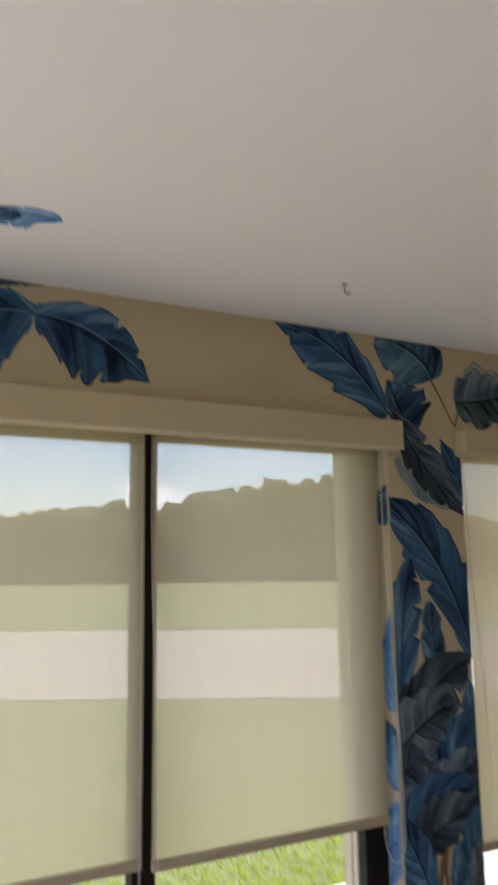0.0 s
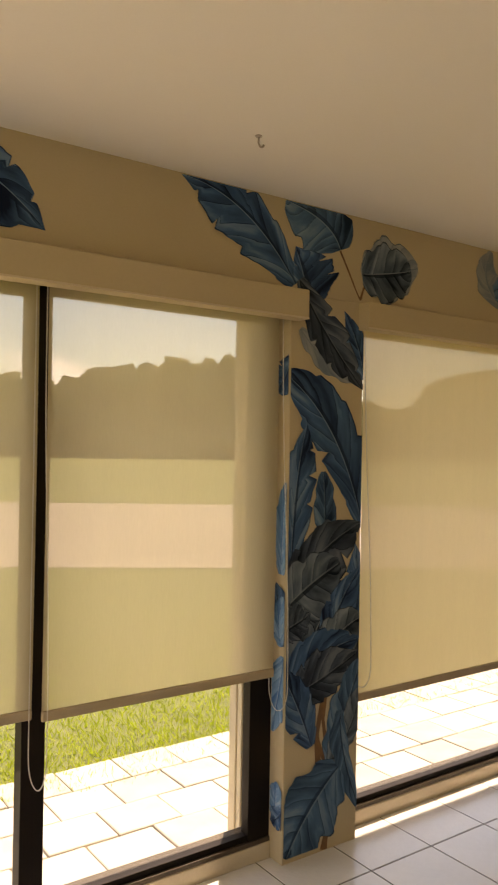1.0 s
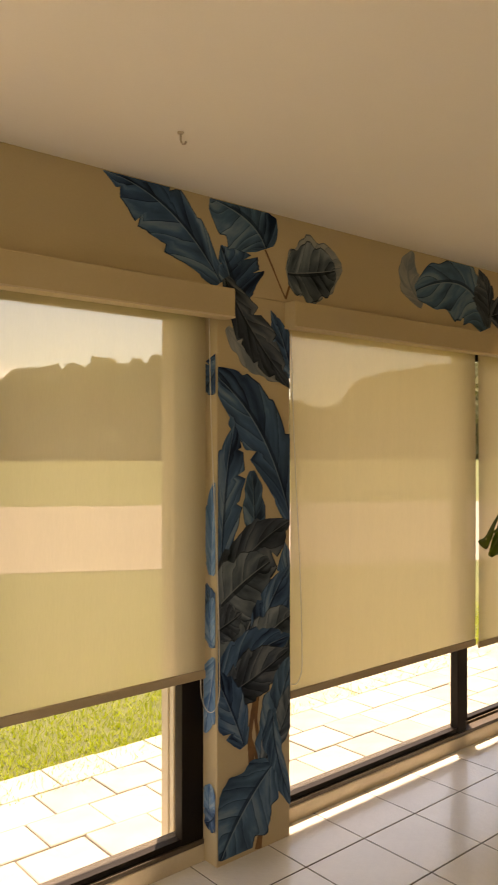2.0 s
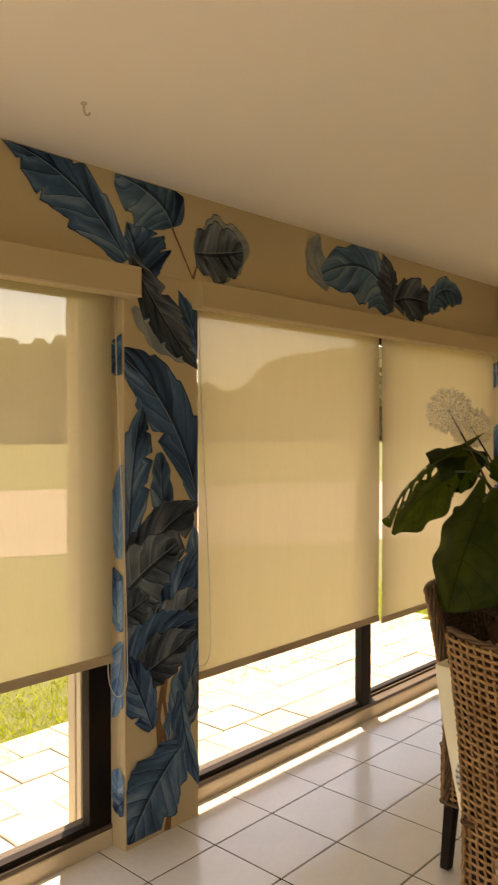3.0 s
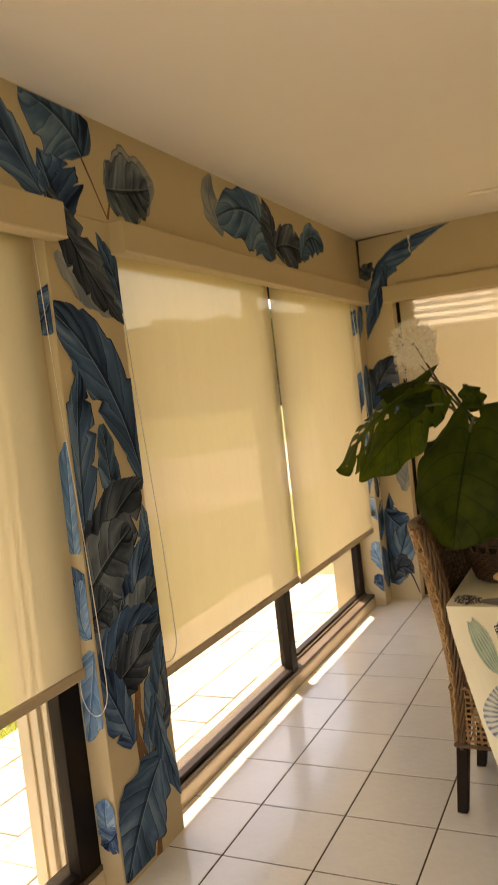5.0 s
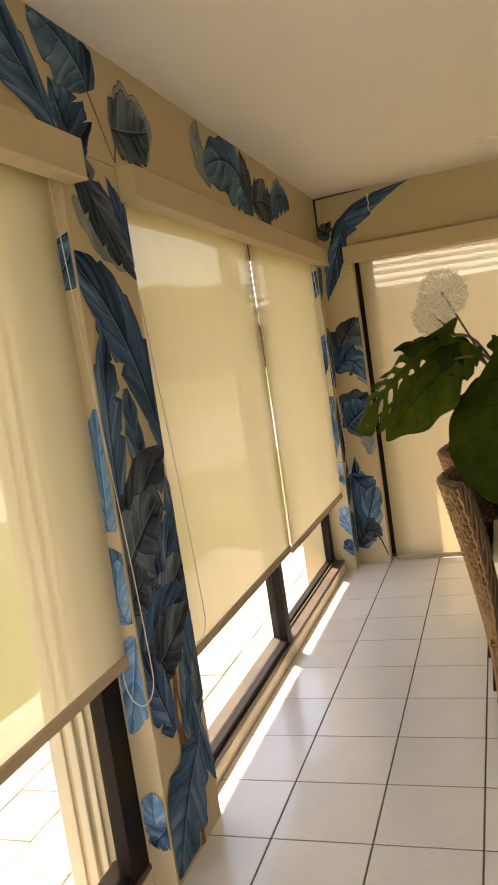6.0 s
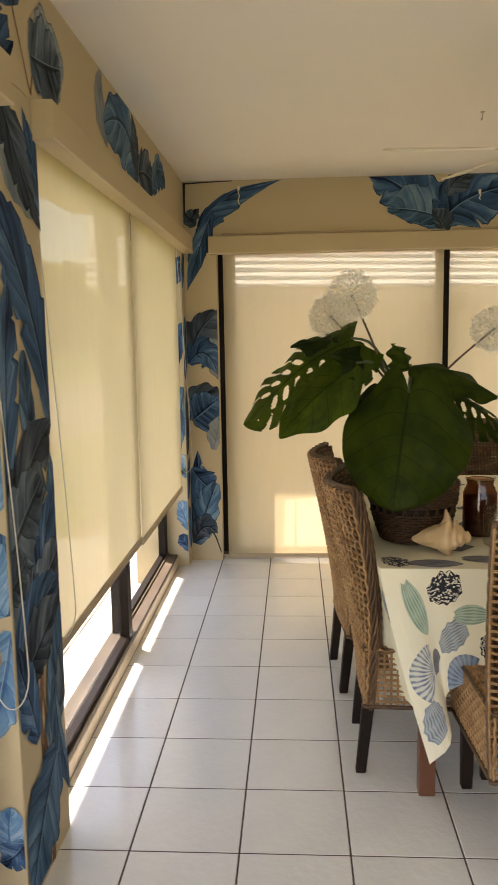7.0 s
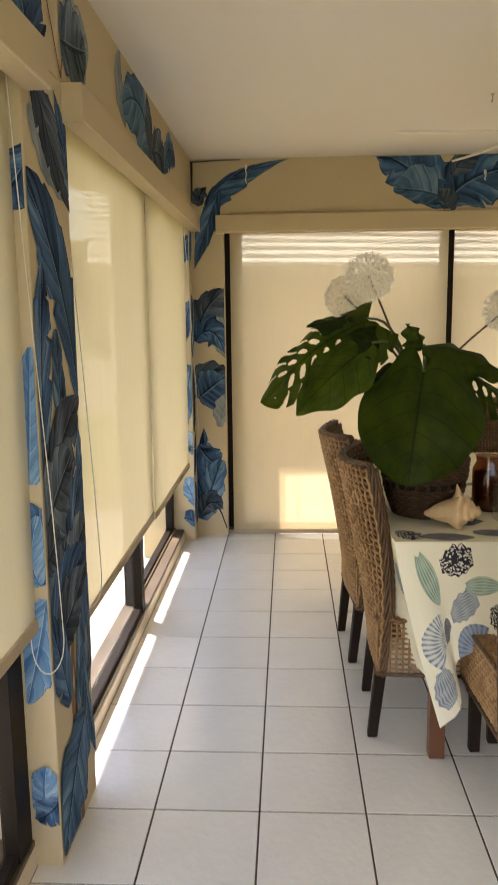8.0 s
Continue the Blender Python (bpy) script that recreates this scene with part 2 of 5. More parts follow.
# ---- sliding doors ----
def sliding_door(name, along, lo, hi, depth, stiles, label, curb_top=0.060):
    """A bronze two-track door in an opening that runs along x (or y) from lo to hi. stiles: (from, to, track)."""
    def put(a0, a1, d0, d1, z0, z1, bevel=0.002):
        return box(a0, a1, d0, d1, z0, z1, bevel=bevel) if along == "x" else box(d0, d1, a0, a1, z0, z1, bevel=bevel)
    door = tagged(new(name), label, "sliding door", kind="structure")
    part("threshold", put(lo, hi, depth - 0.002, depth + 0.125, -0.2, curb_top, 0.004), CURB, door, "beige painted raised threshold")
    part("bottom_track", put(lo, hi, depth, depth + 0.12, curb_top, curb_top + 0.018), BRONZE_TRACK, door, "brown bronze aluminium track")
    part("track_rib", put(lo, hi, depth + 0.055, depth + 0.062, curb_top + 0.018, curb_top + 0.03, 0.0), BRONZE_TRACK, door)
    part("head_track", put(lo, hi, depth, depth + 0.12, HEAD - 0.05, HEAD), BRONZE, door)
    for a0, a1, track in stiles:
        d = depth + 0.006 + 0.058 * track
        part("stile", put(a0, a1, d, d + 0.045, curb_top + 0.018, HEAD - 0.05), BRONZE, door, "dark bronze stile")
    tracks = sorted({s[2] for s in stiles})
    for track in tracks:
        mine = sorted(s for s in stiles if s[2] == track)
        d = depth + 0.006 + 0.058 * track
        for a, b in zip(mine, mine[1:]):
            part("bottom_rail", put(a[1], b[0], d + 0.004, d + 0.041, curb_top + 0.018, curb_top + 0.042), BRONZE, door)
            part("top_rail", put(a[1], b[0], d + 0.004, d + 0.041, HEAD - 0.11, HEAD - 0.05), BRONZE, door)
            pane = part("pane", put(a[1] - 0.008, b[0] + 0.008, d + 0.019, d + 0.025, curb_top + 0.04, HEAD - 0.10, 0.0), GLASS, door, "clear glass pane")
            pane.visible_shadow = False
    return door


sliding_door("door_1", "x", -2.2, PIL0, 2.79, [(1.085, 1.160, 0), (1.938, PIL0, 0), (-2.2, -2.12, 1), (1.10, 1.18, 1)], "dark bronze framed glass sliding door")
sliding_door("door_2", "x", PIL1, CORNER, 2.79, [(PIL1, PIL1 + 0.03, 0), (3.65, 3.72, 0), (3.742, 3.82, 1), (CORNER - 0.075, CORNER, 1)], "dark bronze framed glass sliding door")
sliding_door("door_3", "y", -0.36, JAMB_C, 5.33, [(1.04, 1.12, 0), (JAMB_C - 0.11, JAMB_C, 0), (-0.36, -0.26, 1), (1.02, 1.11, 1)], "dark bronze framed glass end sliding door", 0.012)
for y0, y1, out in ((2.925, 2.945, 0.012), (2.962, 2.990, 0.018), (3.012, 3.058, 0.010)):
    structure("jamb_trim", box(PIL0 - out, PIL0 - 0.0005, y0, y1, YARD - 0.05, HEAD, bevel=0.003), CURB, "ribbed cream shutter channel outside the door", "trim")


# ---- roller blinds ----
def roller_blind(along, lo, hi, depth, bottom, cloth, label, group, chain_at=None, chain_low=0.55):
    """A screen blind that hangs from its tube to the hem bar."""
    mid = (lo + hi) / 2
    at = (mid, depth, 0) if along == "x" else (depth, mid, 0)
    blind = thing("roller_blind", at, label, "roller blind", group, turn=0 if along == "x" else 90)
    half = (hi - lo) / 2
    bm = bmesh.new()
    cols, rows, top = 26, 24, HEAD + 0.0
    grid = []
    for j in range(rows + 1):
        z = bottom + 0.03 + (top - bottom - 0.03) * j / rows
        line = []
        for i in range(cols + 1):
            x = -half + 2 * half * i / cols
            edge = math.exp(-(half - abs(x)) / 0.05)
            y = 0.0025 * math.sin(3.1 * x + 1.3 * z) * (1 - j / rows) - 0.004 * edge * math.sin(math.pi * j / rows)
            line.append(bm.verts.new((x, y, z)))
        grid.append(line)
    for j in range(rows):
        for i in range(cols):
            bm.faces.new((grid[j][i], grid[j][i + 1], grid[j + 1][i + 1], grid[j + 1][i]))
    part("screen", bm, cloth, blind, "cream see-through screen cloth", smooth=True)
    part("hem_bar", box(-half, half, -0.007, 0.007, bottom, bottom + 0.033, bevel=0.005), HEM, blind, "darker cloth-covered hem bar")
    bm = tube(bmesh.new(), [(-half, 0.02, HEAD + 0.005), (half, 0.02, HEAD + 0.005)], 0.018, 12)
    part("tube", bm, HEM, blind)
    if chain_at is not None:
        bm = bmesh.new()
        loop = []
        for i in range(25):
            t = i / 24
            loop.append((-0.014, 0.026, HEAD - 0.03 - (HEAD - chain_low - 0.12) * t))
        for i in range(1, 12):
            a = math.pi * i / 12
            loop.append((-0.014 * math.cos(a), -0.0115 + 0.0375 * math.cos(a), chain_low + 0.09 - 0.09 * math.sin(a)))
        for i in range(25):
            t = i / 24
            loop.append((0.014 + 0.004 * math.sin(7 * t), -0.049 + 0.068 * t ** 1.1, chain_low + 0.09 + (HEAD - chain_low - 0.12) * t))
        tube(bm, [(chain_at - mid + x, y - (depth - 2.724), z) for x, y, z in loop], 0.0016, 5)
        part("bead_chain", bm, CHAIN, blind, "looped white bead chain", smooth=True)
    return blind


roller_blind("x", -0.15, 1.108, 2.775, 0.690, SCREEN, "cream screen blind lowered over glass door, hung in line", "window blinds", 1.105, 0.5)
roller_blind("x", 1.125, 1.998, 2.738, 0.690, SCREEN, "cream see-through screen blind lowered beside painted pillar", "window blinds", 2.002, 0.572)
roller_blind("x", 2.42, 3.715, 2.738, 0.525, SCREEN_OBLIQUE, "wide cream screen blind lowered above sunlit threshold", "window blinds", 2.415, 0.59)
roller_blind("x", 3.748, 5.05, 2.742, 0.505, SCREEN_OBLIQUE, "cream screen blind lowered near the room corner", "window blinds", 5.07, 0.62)
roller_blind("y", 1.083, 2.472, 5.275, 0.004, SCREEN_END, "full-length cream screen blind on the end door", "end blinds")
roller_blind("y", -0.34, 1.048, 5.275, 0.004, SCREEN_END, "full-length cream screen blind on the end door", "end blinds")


def valance(at, size, label):
    v = thing("valance", at, label, "valance", "blind valances")
    w, d, h = size
    part("fascia", box(-w / 2, w / 2, -d / 2, d / 2, 0, h, bevel=0.003), VALANCE, v)
    part("edge_trim", box(-w / 2 + 0.001, w / 2 - 0.001, -d / 2 - 0.002, -d / 2 + 0.006, 0.001, 0.007) if w > d else box(-w / 2 - 0.002, -w / 2 + 0.006, -d / 2 + 0.001, d / 2 - 0.001, 0.001, 0.007), CURB, v, "thin pale bottom edge")
    return v


valance(((-1.2 + 2.072) / 2, 2.685, 1.995), (2.072 + 1.2, 0.06, 0.108), "long beige painted valance above screen blinds")
valance(((2.37 + 5.215) / 2, 2.685, 1.992), (5.215 - 2.37, 0.06, 0.105), "beige painted valance above two screen blinds")
valance((5.21, (2.553 - 0.5) / 2, 1.982), (0.06, 3.053, 0.108), "beige painted valance above end door blinds")


# ---- outdoors ----
yard = structure("ground", bmesh.new(), LAWN, "sunlit lawn running out to the woods", "ground")
bm = bmesh.new()
bm.from_mesh(yard.data)
R = 900
ring = [bm.verts.new((x, y, YARD - 0.035)) for x, y in ((-R, -R), (R, -R), (R, R), (-R, R))]
bm.faces.new(ring)
bm.to_mesh(yard.data)
bm.free()
across, ahead = Vector((0.87, -0.5, 0)), Vector((0.5, 0.87, 0))
bm = bmesh.new()
for lo, hi, z in ((11.2, 22.8, 0.0),):
    q = [ahead * lo - across * 200, ahead * lo + across * 200, ahead * hi + across * 200, ahead * hi - across * 200]
    bm.faces.new([bm.verts.new((v.x, v.y, YARD - 0.028)) for v in q])
structure("road", bm, ROAD, "pale sandy track across the lawn", "road")

patio = structure("patio", box(WEST, 9.0, 2.932, 3.93, YARD - 0.06, YARD - 0.012), SOIL, "sandy bed under the paving", "patio")
patio_end = structure("patio", box(OUT_C, 12.4, -4.0, OUT_A - 0.002, YARD - 0.06, YARD - 0.012), SOIL, "sandy bed under the paving by the end door", "patio")

rng = random.Random(4)
blade_v, blade_f = [], []
for i in range(30000):
    x, y = rng.uniform(-1.5, 7.5), 3.86 + abs(rng.gauss(0, 1.0)) ** 1.2
    if y < 3.93 + 0.07 * noise.noise((x * 2.2, 0, 3)) + 0.03 * noise.noise((x * 9, 1, 3)):
        continue
    h, w, a = rng.uniform(0.025, 0.065), rng.uniform(0.003, 0.006), rng.uniform(0, math.tau)
    lean, b = rng.uniform(0.01, 0.06), rng.uniform(0, math.tau)
    dx, dy, n = math.cos(a), math.sin(a), len(blade_v)
    blade_v += [(x - dy * w, y + dx * w, YARD - 0.035), (x + dy * w, y - dx * w, YARD - 0.035), (x + lean * math.cos(b), y + lean * math.sin(b), YARD - 0.035 + h)]
    blade_f.append((n, n + 1, n + 2))
grass_me = bpy.data.meshes.new("grass")
grass_me.from_pydata(blade_v, [], blade_f)
grass_me.materials.append(BLADE)
tagged(new("grass", grass_me), "bright green uneven lawn grass beside the paving", "grass", kind="stuff")

# far woods: many leafy clumps of uneven height
ball = bmesh.new()
bmesh.ops.create_icosphere(ball, subdivisions=2, radius=1)
ball_v = [v.co.copy() for v in ball.verts]
ball_f = [[v.index for v in f.verts] for f in ball.faces]
ball.free()


def clumps(name, places, material, label, category, rough=1.1):
    """places: (centre, size) of each leafy clump; all in one mesh."""
    vs, fs = [], []
    for c, size in places:
        m = Matrix.LocRotScale(c, Euler((rng.uniform(0, 3), 0, rng.uniform(0, 6))), size)
        n = len(vs)
        for v in ball_v:
            w = m @ v
            w += Vector((noise.noise(w * 0.8), noise.noise(w * 0.8 + Vector((9, 0, 0))), noise.noise(w * 0.9 + Vector((0, 7, 0))))) * rough
            vs.append(w)
        fs += [[n + k for k in f] for f in ball_f]
    me = bpy.data.meshes.new(name)
    me.from_pydata(vs, [], fs)
    me.materials.append(material)
    return tagged(new(name, me), label, category, kind="stuff")


WOODLINE = ((-110, 10), (-40, 9), (-16, 10), (5, 13.5), (14, 12), (24, 7), (31, 6.5), (46, 13.5), (70, 15), (150, 14))


def wood_height(s):
    for (s0, h0), (s1, h1) in zip(WOODLINE, WOODLINE[1:]):
        if s <= s1:
            return h0 + (h1 - h0) * (s - s0) / (s1 - s0)
    return 14


places = []
for i in range(900):
    s = rng.uniform(-105, 145)
    base = ahead * rng.uniform(98, 122) + across * s
    tall = wood_height(s) + 1.2 * noise.noise((s * 0.15, 5, 1)) + 0.8 * noise.noise((s * 0.5, 3, 1))
    for k in range(4):
        r = rng.uniform(1.3, 2.6)
        z = (tall - r, rng.uniform(0, max(0.5, tall - r)), rng.uniform(0, 2.5), tall * rng.uniform(0.3, 0.7))[k]
        places.append((base + Vector((rng.uniform(-3, 3), rng.uniform(-3, 3), z)), (r, r * rng.uniform(0.7, 1.1), r * rng.uniform(0.6, 0.9))))
clumps("woods", places, WOODS, "hazy dark green line of distant trees", "woods")


# ---- the neighbouring house, past the end door ----
def neighbour_house(at, turn):
    h = thing("house", at, "low cream house with a white tiled roof across the yard", "house", turn=turn)
    part("wall", box(0.5, 5.5, -6.0, 2.6, -0.1, 2.5), STUCCO, h, "cream rendered wall")
    part("fascia", box(0.0, 0.04, -6.3, 2.9, 2.16, 2.30), STUCCO, h)
    for k in range(14):
        x0, z0 = 0.0 + 0.26 * k, 2.32 + 0.105 * k
        bm = bmesh.new()
        q = [(x0 - 0.03, -6.3, z0), (x0 - 0.03, 2.9, z0), (x0 + 0.27, 2.9, z0 + 0.075), (x0 + 0.27, -6.3, z0 + 0.075)]
        lo = [bm.verts.new(v) for v in q]
        hi = [bm.verts.new((a, b, c + 0.035)) for a, b, c in q]
        bm.faces.new(hi)
        bm.faces.new(lo[::-1])
        for i in range(4):
            bm.faces.new((lo[i], lo[(i + 1) % 4], hi[(i + 1) % 4], hi[i]))
        part("tile_course", bm, ROOFTILE, h, "white roof tile course")
    for y in (-4.2, -1.2):
        w = part("window", box(0.46, 0.5, y, y + 1.3, 0.9, 2.0), VALANCE, h)
        part("pane", box(0.45, 0.46, y + 0.06, y + 1.24, 0.96, 1.94), BRONZE, w)
    return h


neighbour_house((8.8, 1.3, YARD - 0.22), 14)
garden_wall = thing("garden_wall", (7.5, 2.98, YARD), "plain cream rendered garden wall beside the paving", "garden wall")
part("wall", box(-1.2, 1.25, -0.07, 0.07, -0.03, 2.05, bevel=0.01), STUCCO, garden_wall)
part("coping", box(-1.23, 1.28, -0.095, 0.095, 2.051, 2.10, bevel=0.012), CURB, garden_wall, "rounded pale coping")
places = []
for i in range(110):
    c = Vector((rng.uniform(15, 26), 0, 0))
    c.y = rng.uniform(4.2, 0.3 * c.x)
    r = rng.uniform(0.5, 1.2)
    places.append((c + Vector((0, 0, rng.uniform(0.3, 5.0))), (r, r * rng.uniform(0.7, 1.1), r * rng.uniform(0.6, 0.9))))
clumps("shrubbery", places, WOODS, "tall mixed green shrubs beside the house", "shrubs", 0.5)


# ---- painted banana-leaf mural ----
def paint_mat(name, deep, mid, pale):
    """Brushed leaf paint: soft washes between fine side veins, a thin pale rib with a dark wash beside it."""
    m, nt, p = node_mat(name)
    uv = nt.nodes.new("ShaderNodeTexCoord").outputs["UV"]
    sep = nt.nodes.new("ShaderNodeSeparateXYZ")
    nt.links.new(uv, sep.inputs[0])
    half = math_node(nt, "SUBTRACT", math_node(nt, "MULTIPLY", sep.outputs[1], 2.0), 1.0)
    side = math_node(nt, "ABSOLUTE", half)
    upper = math_node(nt, "GREATER_THAN", half, 0.0)
    slant = math_node(nt, "ADD", sep.outputs[0], math_node(nt, "MULTIPLY", side, -0.24))
    comb = nt.nodes.new("ShaderNodeCombineXYZ")
    info = nt.nodes.new("ShaderNodeObjectInfo")
    shift = math_node(nt, "MULTIPLY", info.outputs["Random"], 40.0)
    nt.links.new(slant, comb.inputs[0])
    nt.links.new(math_node(nt, "MULTIPLY", half, 0.16), comb.inputs[1])
    nt.links.new(shift, comb.inputs[2])
    wash = noise_node(nt, comb.outputs[0], 3.4, 2, 0.5)
    brush = noise_node(nt, comb.outputs[0], 26, 4, 0.6)
    # each field between two veins runs from dark to light, as a loaded brush leaves it
    field = math_node(nt, "FRACT", math_node(nt, "ADD", math_node(nt, "MULTIPLY", slant, 6.0), math_node(nt, "ADD", shift, math_node(nt, "MULTIPLY", wash, 1.6))))
    tone = math_node(nt, "ADD", 0.02, math_node(nt, "MULTIPLY", field, 0.34))
    tone = math_node(nt, "ADD", tone, math_node(nt, "MULTIPLY", math_node(nt, "SUBTRACT", wash, 0.42), 1.9))
    tone = math_node(nt, "ADD", tone, math_node(nt, "MULTIPLY", upper, 0.16))
    tone = math_node(nt, "ADD", tone, math_node(nt, "MULTIPLY", side, 0.14))
    tone = math_node(nt, "ADD", tone, math_node(nt, "MULTIPLY", math_node(nt, "SUBTRACT", brush, 0.5), 0.34))
    body = ramp_between(nt, tone, deep, mid, 0.0, 0.62)
    light = nt.nodes.new("ShaderNodeMapRange")
    light.inputs["From Min"].default_value, light.inputs["From Max"].default_value = 0.58, 1.05
    light.inputs["To Max"].default_value = 0.85
    nt.links.new(tone, light.inputs["Value"])
    body = mixed(nt, light.outputs[0], body, pale)
    vein = math_node(nt, "MULTIPLY", math_node(nt, "LESS_THAN", field, 0.05), 0.55)
    body = mixed(nt, vein, body, tuple(c * 0.8 for c in deep))
    rim = math_node(nt, "MULTIPLY", math_node(nt, "GREATER_THAN", side, 0.95), math_node(nt, "GREATER_THAN", wash, 0.44))
    body = mixed(nt, math_node(nt, "MULTIPLY", rim, 0.7), body, tuple(c * 0.5 for c in deep))
    shade = math_node(nt, "MULTIPLY", math_node(nt, "LESS_THAN", side, 0.13), math_node(nt, "SUBTRACT", 1.0, upper))
    body = mixed(nt, math_node(nt, "MULTIPLY", shade, 0.7), body, deep)
    rib = math_node(nt, "LESS_THAN", side, 0.018)
    body = mixed(nt, math_node(nt, "MULTIPLY", rib, 0.6), body, pale)
    nt.links.new(body, p.inputs["Base Color"])
    p.inputs["Roughness"].default_value = 0.85
    p.inputs["Specular IOR Level"].default_value = 0.15
    return m


PAINTS = [
    paint_mat("leaf_paint_blue", (0.005, 0.012, 0.036), (0.060, 0.135, 0.265), (0.23, 0.36, 0.51)),
    paint_mat("leaf_paint_teal", (0.007, 0.020, 0.046), (0.080, 0.165, 0.28), (0.24, 0.36, 0.46)),
    paint_mat("leaf_paint_grey", (0.006, 0.010, 0.018), (0.100, 0.138, 0.180), (0.26, 0.32, 0.38)),
    paint_mat("leaf_paint_dark", (0.004, 0.007, 0.013), (0.062, 0.084, 0.118), (0.19, 0.23, 0.28)),
    paint_mat("leaf_paint_pale", (0.16, 0.20, 0.24), (0.28, 0.31, 0.32), (0.38, 0.40, 0.40)),
    paint_mat("leaf_paint_sky", (0.04, 0.13, 0.30), (0.18, 0.34, 0.54), (0.46, 0.56, 0.64)),
]
STEM_PAINT = surface("stem_paint", (0.26, 0.13, 0.05), (0.10, 0.05, 0.03), 0.7, 12, 60, 0.1)
DARK_PAINT = surface("dark_paint", (0.03, 0.035, 0.05), (0.015, 0.017, 0.025), 0.7, 12, 60, 0.1)

# each leaf: base, middle of the rib and tip on the wall, half widths, paint
MURAL_HEADER = [
    (2.05, 2.13, 1.82, 2.35, 1.56, 2.43, 0.111, 0.077, 0),
    (2.27, 2.29, 2.18, 2.38, 2.00, 2.43, 0.129, 0.110, 1),
    (2.385, 2.20, 2.53, 2.245, 2.70, 2.285, 0.112, 0.104, 4),
    (2.385, 2.215, 2.52, 2.235, 2.66, 2.265, 0.098, 0.098, 2),
]
MURAL_PILLAR_TOP = [
    (2.13, 2.05, 2.09, 2.16, 2.05, 2.27, 0.038, 0.138, 0),
    (2.08, 1.97, 2.20, 1.87, 2.36, 1.79, 0.040, 0.042, 4),
    (2.40, 1.80, 2.37, 1.92, 2.295, 2.06, 0.056, 0.046, 0),
    (2.07, 2.15, 2.22, 1.95, 2.41, 1.755, 0.070, 0.066, 3),
    (2.40, 1.24, 2.23, 1.60, 1.97, 1.82, 0.086, 0.114, 0),
]
MURAL_PILLAR_MID = [
    (2.40, 0.62, 2.26, 0.86, 2.06, 1.10, 0.16, 0.13, 3),
    (2.05, 0.55, 2.14, 0.78, 2.30, 1.02, 0.11, 0.14, 2),
    (2.36, 0.86, 2.38, 1.00, 2.37, 1.16, 0.05, 0.05, 0),
    (2.05, 1.06, 2.07, 1.38, 2.12, 1.62, 0.051, 0.075, 0),
    (2.21, 1.13, 2.21, 1.29, 2.20, 1.44, 0.043, 0.046, 1),
    (2.02, 0.94, 2.19, 1.13, 2.41, 1.24, 0.082, 0.117, 3),
    (2.02, 0.93, 2.13, 1.01, 2.29, 1.09, 0.094, 0.117, 2),
    (2.00, 0.85, 2.08, 0.88, 2.15, 0.91, 0.069, 0.060, 3),
    (2.23, 0.73, 2.27, 0.89, 2.41, 1.08, 0.056, 0.089, 0),
    (2.16, 0.70, 2.28, 0.81, 2.41, 0.87, 0.072, 0.091, 2),
]
MURAL_PILLAR_LOW = [
    (2.02, 0.64, 2.18, 0.74, 2.41, 0.79, 0.085, 0.099, 0),
    (2.05, 0.61, 2.21, 0.66, 2.40, 0.74, 0.094, 0.076, 3),
    (2.16, 0.41, 2.09, 0.57, 2.00, 0.74, 0.069, 0.067, 0),
    (2.26, 0.32, 2.33, 0.51, 2.41, 0.70, 0.070, 0.056, 1),
    (2.25, 0.33, 2.35, 0.44, 2.41, 0.59, 0.061, 0.039, 2),
    (2.31, 0.52, 2.33, 0.35, 2.41, 0.13, 0.022, 0.053, 1),
    (2.30, 0.30, 2.16, 0.17, 2.05, 0.02, 0.125, 0.118, 1),
]
MURAL_HEADER_END = [
    (3.25, 2.19, 3.14, 2.30, 3.18, 2.43, 0.052, 0.080, 4),
    (3.78, 2.13, 3.58, 2.32, 3.20, 2.25, 0.146, 0.109, 1),
    (3.79, 2.14, 3.79, 2.30, 3.71, 2.43, 0.111, 0.053, 3),
    (3.82, 2.20, 4.03, 2.24, 4.26, 2.21, 0.098, 0.107, 3),
    (4.18, 2.19, 4.35, 2.33, 4.57, 2.29, 0.058, 0.091, 1),
]
MURAL_HEADER_WEST = [
    (0.73, 2.34, 0.92, 2.30, 1.10, 2.16, 0.073, 0.138, 0),
    (0.73, 2.34, 0.59, 2.33, 0.40, 2.26, 0.155, 0.067, 0),
    (0.79, 2.44, 0.65, 2.43, 0.48, 2.41, 0.014, 0.023, 3),
]
MURAL_CEILING = [
    (0.69, 2.26, 0.61, 2.24, 0.47, 2.31, 0.025, 0.083, 5),
    (0.59, 2.25, 0.54, 2.28, 0.43, 2.35, 0.032, 0.033, 1),
]
